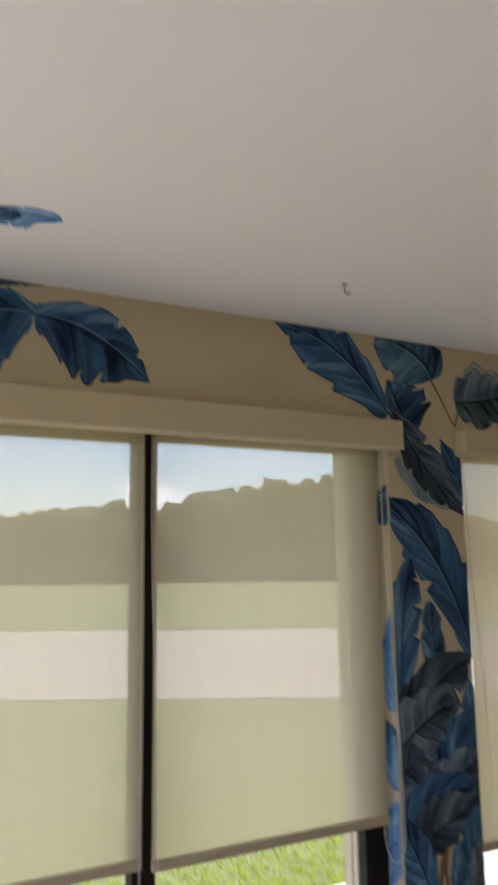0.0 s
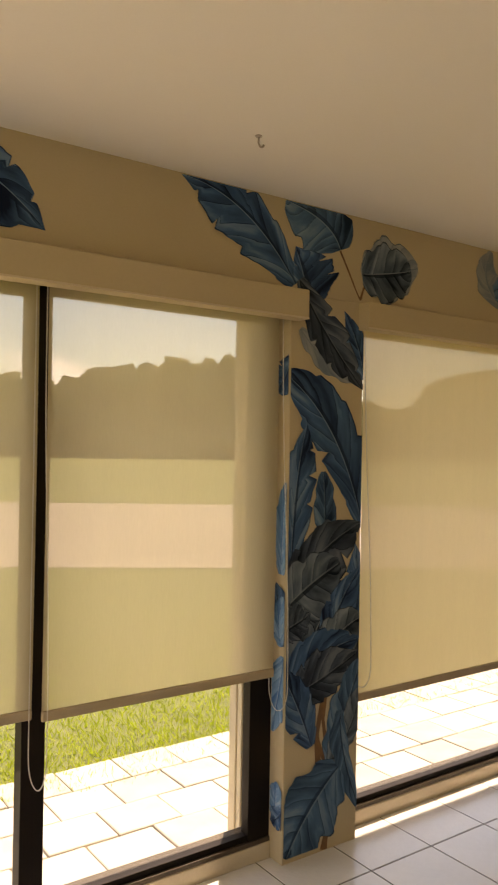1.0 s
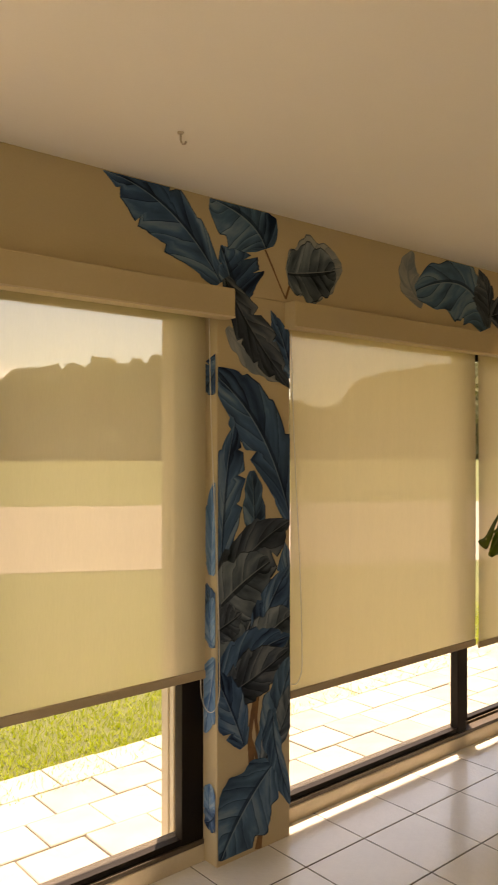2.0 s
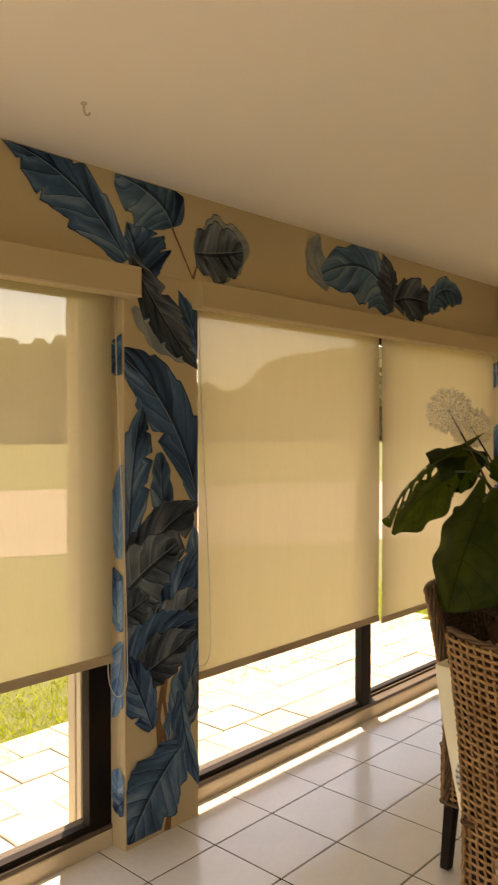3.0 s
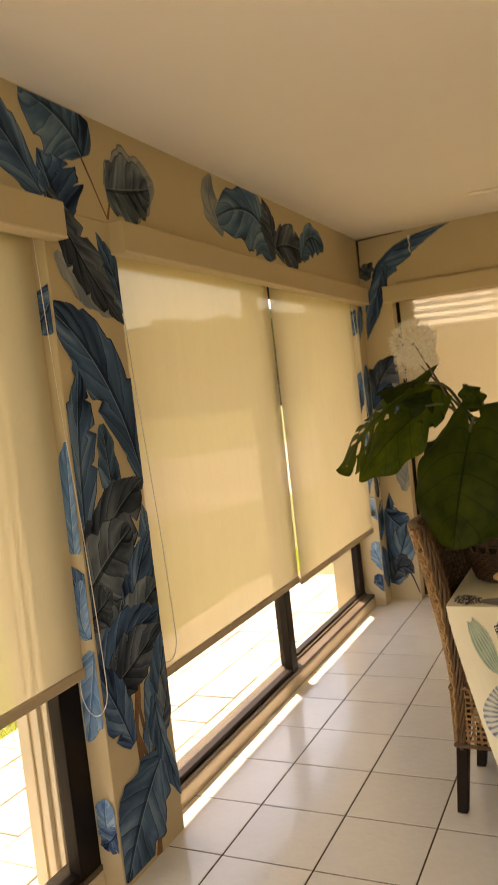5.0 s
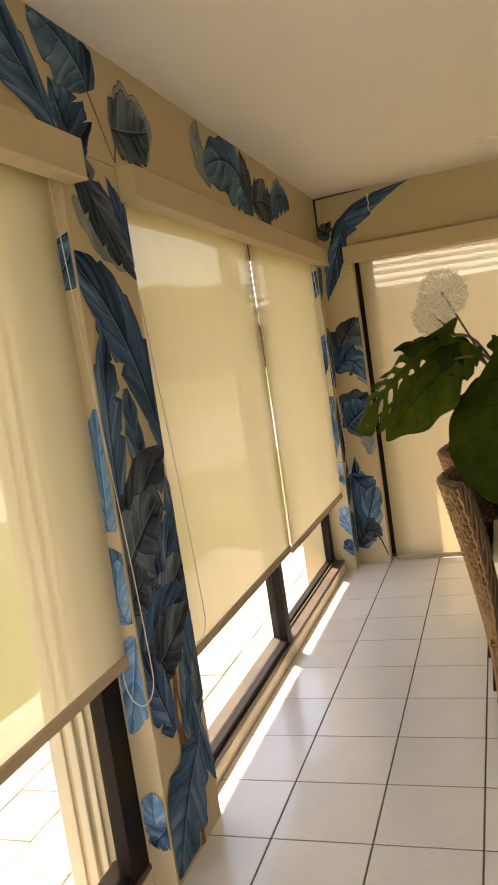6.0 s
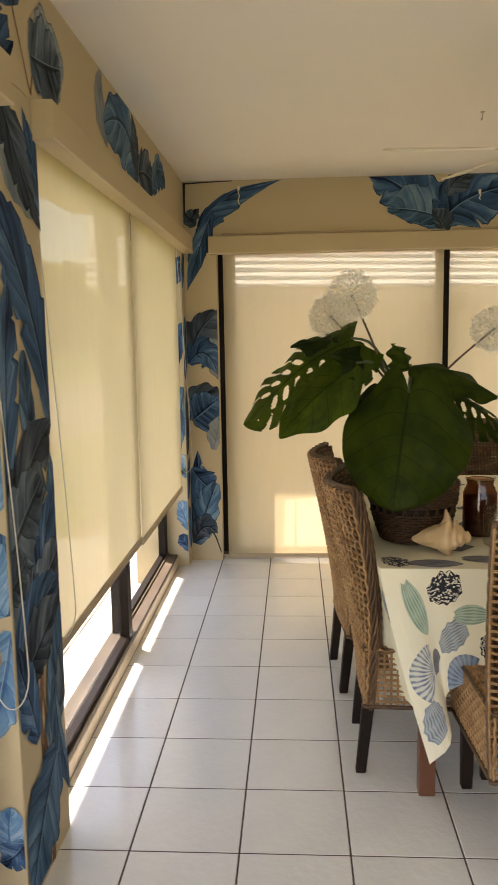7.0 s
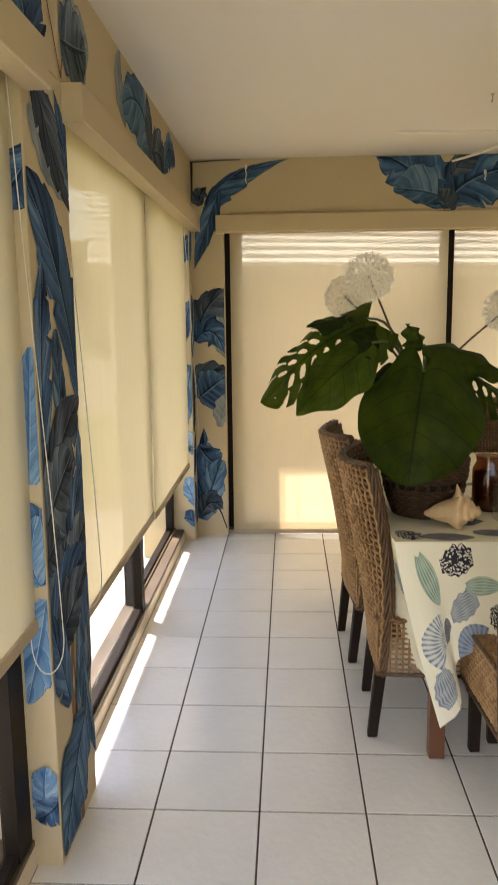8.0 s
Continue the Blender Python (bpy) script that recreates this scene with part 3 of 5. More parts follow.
MURAL_CORNER = [
    (2.62, 2.02, 2.51, 2.28, 2.09, 2.43, 0.079, 0.024, 0),
    (2.53, 2.24, 2.61, 2.05, 2.70, 1.76, 0.045, 0.050, 0),
    (2.63, 2.18, 2.65, 2.21, 2.61, 2.27, 0.040, 0.053, 3),
    (2.69, 1.32, 2.62, 1.51, 2.48, 1.64, 0.143, 0.074, 3),
    (2.49, 1.20, 2.54, 1.35, 2.59, 1.46, 0.067, 0.059, 4),
    (2.70, 1.30, 2.60, 1.36, 2.51, 1.22, 0.07, 0.08, 0),
    (2.70, 1.06, 2.62, 1.02, 2.51, 0.86, 0.10, 0.12, 2),
    (2.68, 0.94, 2.60, 1.00, 2.49, 1.09, 0.197, 0.107, 0),
    (2.55, 0.74, 2.52, 0.86, 2.49, 0.97, 0.029, 0.056, 4),
    (2.68, 0.22, 2.66, 0.48, 2.66, 0.74, 0.045, 0.049, 0),
    (2.70, 0.62, 2.63, 0.52, 2.53, 0.46, 0.07, 0.08, 0),
    (2.68, 0.11, 2.62, 0.29, 2.54, 0.52, 0.060, 0.090, 1),
    (2.69, 0.14, 2.62, 0.22, 2.54, 0.18, 0.06, 0.07, 3),
]
MURAL_PIER = [
    (5.22, 1.98, 5.16, 1.90, 5.12, 1.76, 0.05, 0.05, 0),
    (5.13, 1.22, 5.18, 1.38, 5.17, 1.60, 0.07, 0.08, 1),
    (5.15, 0.72, 5.17, 0.92, 5.16, 1.15, 0.07, 0.07, 3),
    (5.12, 0.44, 5.17, 0.56, 5.22, 0.72, 0.06, 0.06, 0),
    (5.20, 0.10, 5.17, 0.26, 5.13, 0.40, 0.07, 0.07, 0),
]
MURAL_REVEAL = [
    (2.69, 1.87, 2.74, 1.79, 2.80, 1.74, 0.045, 0.05, 0),
    (2.745, 1.06, 2.735, 1.22, 2.725, 1.40, 0.05, 0.035, 5),
    (2.715, 0.80, 2.745, 0.92, 2.77, 1.03, 0.05, 0.05, 0),
    (2.73, 0.80, 2.75, 0.87, 2.73, 0.98, 0.03, 0.03, 5),
    (2.72, 0.76, 2.745, 0.64, 2.785, 0.475, 0.05, 0.05, 5),
    (2.742, 0.155, 2.752, 0.22, 2.745, 0.295, 0.034, 0.034, 5),
    (2.715, 0.205, 2.745, 0.165, 2.785, 0.145, 0.032, 0.032, 0),
]
MURAL_PIER_REVEAL = [
    (2.70, 1.96, 2.745, 1.88, 2.77, 1.78, 0.04, 0.05, 0),
    (2.71, 1.56, 2.745, 1.44, 2.765, 1.24, 0.035, 0.03, 0),
    (2.72, 1.16, 2.75, 0.98, 2.77, 0.74, 0.04, 0.035, 1),
    (2.71, 0.58, 2.745, 0.66, 2.775, 0.60, 0.05, 0.04, 5),
    (2.71, 0.24, 2.745, 0.36, 2.78, 0.40, 0.05, 0.04, 5),
    (2.71, 0.10, 2.745, 0.17, 2.78, 0.20, 0.03, 0.03, 0),
]
MURAL_END = [
    (1.09, 2.10, 1.33, 2.35, 1.58, 2.46, 0.146, 0.116, 0),
    (1.10, 2.17, 1.25, 2.22, 1.44, 2.24, 0.129, 0.061, 1),
    (1.10, 2.13, 0.95, 2.28, 0.61, 2.37, 0.150, 0.139, 0),
    (1.08, 2.31, 1.01, 2.40, 0.90, 2.45, 0.067, 0.043, 3),
    (1.09, 2.08, 1.12, 2.16, 1.17, 2.23, 0.069, 0.031, 3),
]


def painted_leaf(mural, spec, place, clamp, layer):
    """One painted leaf on a wall: torn margin, bent rib, UV along and across."""
    bx, bz, mx, mz, tx, tz, wl, wr, kind = spec
    fuller = 1.6 if place in (on_reveal, on_pier_reveal) else 1.4 if place is on_east or bx > 4.8 else 1.3
    wl, wr = wl * fuller, wr * fuller
    cx, cz = 2 * mx - 0.5 * (bx + tx), 2 * mz - 0.5 * (bz + tz)
    long = math.hypot(tx - bx, tz - bz)
    nu, nv = 54, 10
    seed = bx * 17.3 + bz * 9.1
    bm = bmesh.new()
    uvl = bm.loops.layers.uv.new("UVMap")
    grid, uvs = [], {}
    for i in range(nu + 1):
        u = i / nu
        px, pz = (1 - u) ** 2 * bx + 2 * u * (1 - u) * cx + u * u * tx, (1 - u) ** 2 * bz + 2 * u * (1 - u) * cz + u * u * tz
        dx, dz = 2 * (1 - u) * (cx - bx) + 2 * u * (tx - cx), 2 * (1 - u) * (cz - bz) + 2 * u * (tz - cz)
        n = math.hypot(dx, dz) or 1
        dx, dz = dx / n, dz / n
        full = math.sin(math.pi * min(1, u * 0.93 + 0.05)) ** (0.55 if kind in (1, 2) else 0.75)
        if kind in (0, 3):
            full *= (1 - u ** 4) ** 0.6
        line = []
        for k in range(nv + 1):
            v = k / nv * 2 - 1
            w = wl if v > 0 else wr
            side = 1 if v > 0 else 2
            wave = 0.92 + 0.10 * noise.noise((u * 6 + seed, side * 5, 0)) + 0.05 * noise.noise((u * 19 + seed, side * 7, 2))
            if kind in (1, 2, 4):
                wave += 0.09 * math.sin(u * 17 + seed + side) + 0.05 * math.sin(u * 31 + seed * 2)
            else:
                strips = 2 + side + int(seed * 7) % 2
                run = u * strips + seed * (side + 1)
                grown = run % 1.0
                torn = noise.noise((math.floor(run) * 3.7 + seed, side * 2.9, 7))
                wave += 0.15 * (grown - 0.5) + 0.14 * torn
                if grown < 0.12 and torn > 0.02 and 0.15 < u < 0.9:
                    wave *= 0.52 + 3.0 * grown
            off = v * w * full * (1 + (wave - 1) * abs(v) ** 0.7)
            back = 0.10 * long * abs(v) ** 1.4 * math.sin(math.pi * u) * (0 if kind in (1, 2, 4) else 0.6)
            x, z = px - dz * off + dx * back, pz + dx * off + dz * back
            x, z = min(max(x, clamp[0]), clamp[1]), min(max(z, clamp[2]), clamp[3])
            vert = bm.verts.new(place(x, z, 0.0016 + 0.00012 * layer))
            uvs[vert] = (u, (v + 1) / 2)
            line.append(vert)
        grid.append(line)
    for i in range(nu):
        for k in range(nv):
            try:
                f = bm.faces.new((grid[i][k], grid[i + 1][k], grid[i + 1][k + 1], grid[i][k + 1]))
            except ValueError:
                continue
            for lp in f.loops:
                lp[uvl].uv = uvs[lp.vert]
    bmesh.ops.dissolve_degenerate(bm, dist=1e-5, edges=bm.edges)
    return part("painted_leaf", bm, PAINTS[kind], mural)


def painted_line(mural, pts, width, place, material, layer=0.5):
    bm = bmesh.new()
    left, right = [], []
    for i, (x, z) in enumerate(pts):
        a, b = pts[max(i - 1, 0)], pts[min(i + 1, len(pts) - 1)]
        dx, dz = b[0] - a[0], b[1] - a[1]
        n = math.hypot(dx, dz)
        w = width * (1 - 0.4 * i / (len(pts) - 1)) / 2
        left.append(bm.verts.new(place(x - dz / n * w, z + dx / n * w, 0.0016 + 0.00012 * layer)))
        right.append(bm.verts.new(place(x + dz / n * w, z - dx / n * w, 0.0016 + 0.00012 * layer)))
    for i in range(len(pts) - 1):
        bm.faces.new((left[i], left[i + 1], right[i + 1], right[i]))
    return part("painted_line", bm, material, mural)


def on_north(x, z, d):
    return (x, FACE_A - d, z)


def on_east(y, z, d):
    return (FACE_C - d, y, z)


def on_ceiling(x, y, d):
    return (x, y, CEILING - d)


def on_reveal(y, z, d):
    return (PIL0 - d, y, z)


def on_pier_reveal(y, z, d):
    return (CORNER - d, y, z)


TOP = CEILING - 0.004
murals = [
    ("painted banana-leaf mural in blues on the pillar and wall above", on_north, MURAL_HEADER, (1.4, 2.8, 2.0, TOP)),
    ("", on_north, MURAL_PILLAR_TOP, (PIL0 + 0.002, PIL1 - 0.002, 0.02, TOP)),
    ("", on_north, MURAL_PILLAR_MID, (PIL0 + 0.002, PIL1 - 0.002, 0.02, 2.0)),
    ("", on_north, MURAL_PILLAR_LOW, (PIL0 + 0.002, PIL1 - 0.002, 0.02, 2.0)),
    ("", on_reveal, MURAL_REVEAL, (FACE_A + 0.003, 2.788, 0.02, 2.0)),
    ("painted curling blue-grey leaves above the valance", on_north, MURAL_HEADER_END, (2.8, 4.7, 2.05, TOP)),
    ("painted deep blue banana leaves above the valance", on_north, MURAL_HEADER_WEST, (-0.2, 1.4, 2.1, TOP)),
    ("painted blue leaf tips running on to the ceiling", on_ceiling, MURAL_CEILING, (-0.5, 1.2, 1.5, FACE_A - 0.01)),
    ("painted blue leaves in the room corner on the end wall", on_east, MURAL_CORNER, (JAMB_C + 0.002, FACE_A - 0.004, 0.02, TOP)),
    ("painted blue leaves on the narrow corner pier", on_north, MURAL_PIER, (CORNER + 0.002, FACE_C - 0.004, 0.02, 2.1)),
    ("", on_pier_reveal, MURAL_PIER_REVEAL, (FACE_A + 0.003, 2.788, 0.02, 2.0)),
    ("painted blue leaf spray above the end door valance", on_east, MURAL_END, (0.4, 2.4, 2.03, TOP)),
]
mural = None
for label, place, specs, clamp in murals:
    if label:
        mural, layer = tagged(new("wall_mural"), label, "mural"), 1
    for spec in specs:
        box_clamp = clamp
        if specs is MURAL_CORNER and spec[1] > 1.9:
            box_clamp = (2.0, FACE_A - 0.004, 1.7, TOP)
        painted_leaf(mural, spec, place, box_clamp, layer)
        layer += 1
    if specs is MURAL_HEADER:
        painted_line(mural, [(2.268, 2.288), (2.31, 2.22), (2.345, 2.16), (2.376, 2.111)], 0.010, place, STEM_PAINT)
        painted_line(mural, [(2.376, 2.111), (2.395, 2.16), (2.43, 2.19), (2.47, 2.22)], 0.012, place, STEM_PAINT)
    if specs is MURAL_PILLAR_LOW:
        for pts, w in (([(2.20, 0.334), (2.19, 0.45), (2.226, 0.62)], 0.03), ([(2.235, 0.324), (2.20, 0.42), (2.168, 0.505)], 0.018), ([(2.254, 0.321), (2.30, 0.52), (2.389, 0.719)], 0.012), ([(2.233, 0.004), (2.24, 0.04), (2.25, 0.075)], 0.035), ([(2.25, 0.33), (2.22, 0.5), (2.24, 0.63)], 0.02)):
            painted_line(mural, pts, w, place, STEM_PAINT, 0.3 + w)
    if specs is MURAL_CORNER:
        # Dark band down the room corner and thin dark line along the ceiling.
        painted_line(mural, [(2.703, 2.425), (2.704, 2.30), (2.705, 2.18)], 0.016, place, DARK_PAINT)
        painted_line(mural, [(2.708, 2.42), (2.55, 2.427), (2.40, 2.43)], 0.010, place, DARK_PAINT)
        painted_line(mural, [(2.60, 0.25), (2.55, 0.15), (2.517, 0.05)], 0.012, place, DARK_PAINT)
    if specs is MURAL_END:
        painted_line(mural, [(1.085, 2.03), (1.085, 2.10), (1.09, 2.16)], 0.028, place, DARK_PAINT)
        painted_line(mural, [(1.19, 2.06), (1.16, 2.11), (1.13, 2.17)], 0.014, place, DARK_PAINT)


# ---- dining furniture ----
RATTAN = surface("rattan", (0.48, 0.30, 0.155), (0.22, 0.115, 0.05), 0.5, 14, 90, 0.25)
# Dark brown of the rims, also the shade painted into the back's lining.
RATTAN_DARK = surface("rattan_rim_shade", (0.15, 0.08, 0.04), (0.05, 0.027, 0.014), 0.5, 20, 120, 0.3)
LEGWOOD = surface("espresso_wood", (0.020, 0.011, 0.008), (0.010, 0.006, 0.005), 0.55, 6, 60, 0.1, stretch=(6, 6, 0.6), shine=0.2)
REDWOOD = surface("red_brown_wood", (0.20, 0.075, 0.035), (0.11, 0.04, 0.018), 0.4, 5, 50, 0.1, stretch=(8, 8, 0.6))
CLOTH = surface("tablecloth_linen", (0.87, 0.84, 0.70), (0.81, 0.78, 0.63), 0.9, 3, 300, 0.15)


def woven(bm, f, n_across, n_up, r, lift=0.004, wave=1):
    """Strands woven over the surface f(s, t) -> (point, normal), s and t from 0 to 1."""
    steps = n_across * 2
    for j in range(n_up):
        t = (j + 0.5) / n_up
        pts = []
        for i in range(steps + 1):
            s = i / steps
            p, n = f(s, t)
            pts.append(p + n * lift * wave * math.cos(math.pi * (s * n_across + j)))
        tube(bm, pts, r, 4, False)
    for i in range(n_across + 1):
        pts = []
        for j in range(n_up * 2 + 1):
            t = j / (n_up * 2)
            p, n = f(i / n_across, t)
            pts.append(p - n * lift * wave * 0.8 * math.cos(math.pi * (t * n_up - 0.5 + i)))
        tube(bm, pts, r * 0.95, 4, False)
    return bm


def back_point(s, z, inset=0.0):
    """The bowed back of the chair: s from -1 to 1 across, z up."""
    h = max(0.0, (z - 0.26) / 0.76)
    bow = 0.012 + 0.072 * h ** 1.3 + 0.03 * math.sin(math.pi * min(1.0, h))
    y = 0.205 + 0.135 * h ** 1.35 - bow * s * s - inset
    half = 0.222 + 0.025 * h - inset * 0.3
    return Vector((s * half, y, z))


def wicker_chair():
    c = thing("wicker_chair", (0, 0, 0), "woven brown rattan dining chair with dark wooden legs", "chair", "chairs round the table")

    def outer(s, t):
        z = 0.27 + 0.705 * t
        p = back_point(s * 2 - 1, z)
        return p, Vector((0.35 * (s * 2 - 1), 1, 0)).normalized()

    def inner(s, t):
        z = 0.44 + 0.535 * t
        p = back_point(s * 2 - 1, z, 0.035)
        return p, Vector((-0.35 * (s * 2 - 1), -1, 0)).normalized()
    tagged(part("backrest", woven(bmesh.new(), outer, 19, 33, 0.0044, 0.0034), RATTAN, c, "open woven rattan back"), kind="stuff")
    # Dark lining: the shade inside the weave is put into its colour.
    tagged(part("shaded_lining", woven(bmesh.new(), inner, 24, 34, 0.0074, 0.0022), RATTAN_DARK, c), kind="stuff")
    rim = bmesh.new()
    up = [(-1, 0.25 + 0.735 * k / 24) for k in range(25)]
    over = [(-1 + 2 * k / 20, 0.985 - 0.012 * math.sin(math.pi * k / 20)) for k in range(1, 20)]
    path = up + over + [(1, z) for _, z in up[::-1]]
    for turn in range(4):
        pts = []
        for k, (s, z) in enumerate(path):
            a = k * 0.9 + turn * math.pi / 2
            p = back_point(s, z, 0.017)
            pts.append(p + Vector((math.cos(a) * 0.006, math.sin(a) * 0.010, math.cos(a) * 0.005)))
        tube(rim, pts, 0.0056, 6)
    part("rim", rim, RATTAN_DARK, c, "braided darker rattan rim", smooth=True)
    bm = bmesh.new()
    for side in (-1, 1):
        woven(bm, lambda s, t, side=side: (Vector((side * (0.225 - 0.008 * s), -0.235 + 0.43 * s, 0.265 + 0.185 * t)), Vector((side, 0, 0))), 20, 10, 0.0043, 0.0024)
    woven(bm, lambda s, t: (Vector((-0.225 + 0.45 * s, -0.236 + 0.01 * math.sin(math.pi * s), 0.265 + 0.185 * t)), Vector((0, -1, 0))), 20, 10, 0.0043, 0.0024)
    tagged(part("seat_skirt", bm, RATTAN, c), kind="stuff")
    bm = woven(bmesh.new(), lambda s, t: (Vector((-0.225 + 0.45 * s, -0.235 + 0.43 * t, 0.452 + 0.006 * math.sin(math.pi * s))), Vector((0, 0, 1))), 22, 22, 0.0058, 0.0026)
    tagged(part("seat", bm, RATTAN, c, "woven rattan seat"), kind="stuff")
    part("seat_frame", box(-0.205, 0.205, -0.215, 0.175, 0.38, 0.435, bevel=0.01), RATTAN_DARK, c)
    ring = bmesh.new()
    for z in (0.258, 0.452):
        corners = [(-0.228, -0.238), (0.228, -0.238), (0.222, 0.195), (-0.222, 0.195), (-0.228, -0.238)]
        for a, b in zip(corners, corners[1:]):
            tube(ring, [(*a, z), (*b, z)], 0.007, 6)
    part("edge_binding", ring, RATTAN_DARK, c, smooth=True)
    for x, y, bx, by in ((-0.185, -0.2, -0.185, -0.205), (0.185, -0.2, 0.185, -0.205), (-0.178, 0.165, -0.168, 0.205), (0.178, 0.165, 0.168, 0.205)):
        bm = bmesh.new()
        top, low = 0.022, 0.017
        vs = [bm.verts.new((bx + sx * low, by + sy * low, 0.001)) for sx, sy in ((-1, -1), (1, -1), (1, 1), (-1, 1))]
        us = [bm.verts.new((x + sx * top, y + sy * top, 0.40)) for sx, sy in ((-1, -1), (1, -1), (1, 1), (-1, 1))]
        bm.faces.new(vs[::-1])
        bm.faces.new(us)
        for k in range(4):
            bm.faces.new((vs[k], vs[(k + 1) % 4], us[(k + 1) % 4], us[k]))
        bmesh.ops.bevel(bm, geom=bm.edges[:], offset=0.003, segments=1, affect="EDGES")
        part("leg", bm, LEGWOOD, c, "square dark wooden leg")
    return c


chair = wicker_chair()
chair.matrix_basis = pose(2.885, 1.60, 0, 0, 0, -2)
copy_thing(chair, pose(3.495, 1.64, 0, 0, 0, 4))
copy_thing(chair, pose(2.44, 1.285, 0, 0, 0, 92))
copy_thing(chair, pose(4.42, 0.88, 0, 0, 0, -90))

TX0, TX1, TY0, TY1, TZ = 2.57, 4.15, 0.70, 1.762, 0.752
table = thing("dining_table", ((TX0 + TX1) / 2, (TY0 + TY1) / 2, 0), "red-brown wooden dining table under a printed cloth", "table")
hx, hy = (TX1 - TX0) / 2, (TY1 - TY0) / 2
part("tabletop", box(-hx + 0.005, hx - 0.005, -hy + 0.005, hy - 0.005, TZ - 0.035, TZ - 0.003, bevel=0.004), REDWOOD, table)
for sx in (-1, 1):
    for sy in (-1, 1):
        x, y = sx * (hx - 0.034), sy * (hy - 0.150)
        part("leg", box(x - 0.026, x + 0.026, y - 0.026, y + 0.026, 0.001, TZ - 0.035, bevel=0.004), REDWOOD, table, "square red-brown leg")
for sy in (-1, 1):
    part("apron", box(-hx + 0.065, hx - 0.065, sy * (hy - 0.150) - 0.012, sy * (hy - 0.150) + 0.012, TZ - 0.12, TZ - 0.036), REDWOOD, table)


def cloth_drop(s, t):
    """The hanging part of the cloth: s runs round the table's edge in metres from the near corner, t from 0 (edge) to 1 (hem)."""
    W, D = TX1 - TX0, TY1 - TY0
    total = 2 * (W + D)
    s = s % total
    runs = ((D, Vector((TX0, TY1, 0)), Vector((0, -1, 0)), Vector((-1, 0, 0))), (W, Vector((TX0, TY0, 0)), Vector((1, 0, 0)), Vector((0, -1, 0))), (D, Vector((TX1, TY0, 0)), Vector((0, 1, 0)), Vector((1, 0, 0))), (W, Vector((TX1, TY1, 0)), Vector((-1, 0, 0)), Vector((0, 1, 0))))
    at = s
    for i, (length, start, way, out) in enumerate(runs):
        if at <= length or i == 3:
            break
        at -= length
    near = min(at, length - at)
    prev_out, next_out = runs[i - 1][3], runs[(i + 1) % 4][3]
    other = prev_out if at < length / 2 else next_out
    blend = 0.5 * math.exp(-(near / 0.035) ** 2)
    n = (out * (1 - blend) + other * blend).normalized()
    drop = 0.31 + 0.30 * math.exp(-(near / 0.13) ** 1.15)
    fold = 0.012 * math.sin(s * 21 + 1.2) + 0.008 * math.sin(s * 37)
    corner = min(s, total - s)
    sway = Vector((0.0, -0.19, 0)) * t ** 1.15 * math.exp(-(corner / 0.13) ** 2)
    p = start + way * at + sway + n * (0.006 + t * (0.022 + fold) + 0.02 * t * math.exp(-(near / 0.05) ** 2))
    p.z = TZ + 0.004 - 0.006 * min(1, t * 12) - drop * t
    return p, n


cloth = thing("tablecloth", ((TX0 + TX1) / 2, (TY0 + TY1) / 2, TZ), "cream cotton tablecloth printed with blue and green seashells", "tablecloth")
shift = Vector(cloth.matrix_basis.translation)
bm = bmesh.new()
total = 2 * (TX1 - TX0 + TY1 - TY0)
marks = sorted({round(total * i / 360, 4) for i in range(360)} | {round(b + o, 4) % total for b in (0, TY1 - TY0, total / 2, total - (TX1 - TX0)) for o in (-0.03, -0.015, -0.005, 0, 0.005, 0.015, 0.03)})
cols = []
for s in marks:
    cols.append([bm.verts.new(cloth_drop(s, t / 14)[0] - shift) for t in range(15)])
for a, b in zip(cols, cols[1:] + cols[:1]):
    for k in range(14):
        bm.faces.new((a[k], a[k + 1], b[k + 1], b[k]))
bm.faces.new([c[0] for c in cols][::-1])
body = part("cloth", bm, CLOTH, cloth, smooth=False)


def shell_mat(name, base, line, lines, dots=False):
    """Printed seashell: ribs that fan out from the hinge, or dark ground with pale spots."""
    m, nt, p = node_mat(name)
    uv = nt.nodes.new("ShaderNodeTexCoord").outputs["UV"]
    sep = nt.nodes.new("ShaderNodeSeparateXYZ")
    nt.links.new(uv, sep.inputs[0])
    if dots:
        vor = nt.nodes.new("ShaderNodeTexVoronoi")
        vor.inputs["Scale"].default_value = 13
        nt.links.new(uv, vor.inputs["Vector"])
        k = math_node(nt, "LESS_THAN", vor.outputs["Distance"], 0.44)
        col = mixed(nt, k, base, line)
    else:
        w = math_node(nt, "SINE", math_node(nt, "ADD", math_node(nt, "MULTIPLY", sep.outputs[1], lines), math_node(nt, "MULTIPLY", noise_node(nt, uv, 5, 3), 3.0)))
        band = math_node(nt, "MULTIPLY", math_node(nt, "SINE", math_node(nt, "MULTIPLY", sep.outputs[0], 17.0)), 0.35)
        col = ramp_between(nt, math_node(nt, "ADD", math_node(nt, "MULTIPLY", math_node(nt, "ADD", w, band), 0.5), 0.5), line, base, 0.05, 0.7)
        col = mixed(nt, math_node(nt, "MULTIPLY", noise_node(nt, uv, 2.5, 3), 0.45), col, (0.70, 0.68, 0.58))
    nt.links.new(col, p.inputs["Base Color"])
    p.inputs["Roughness"].default_value = 0.9
    return m


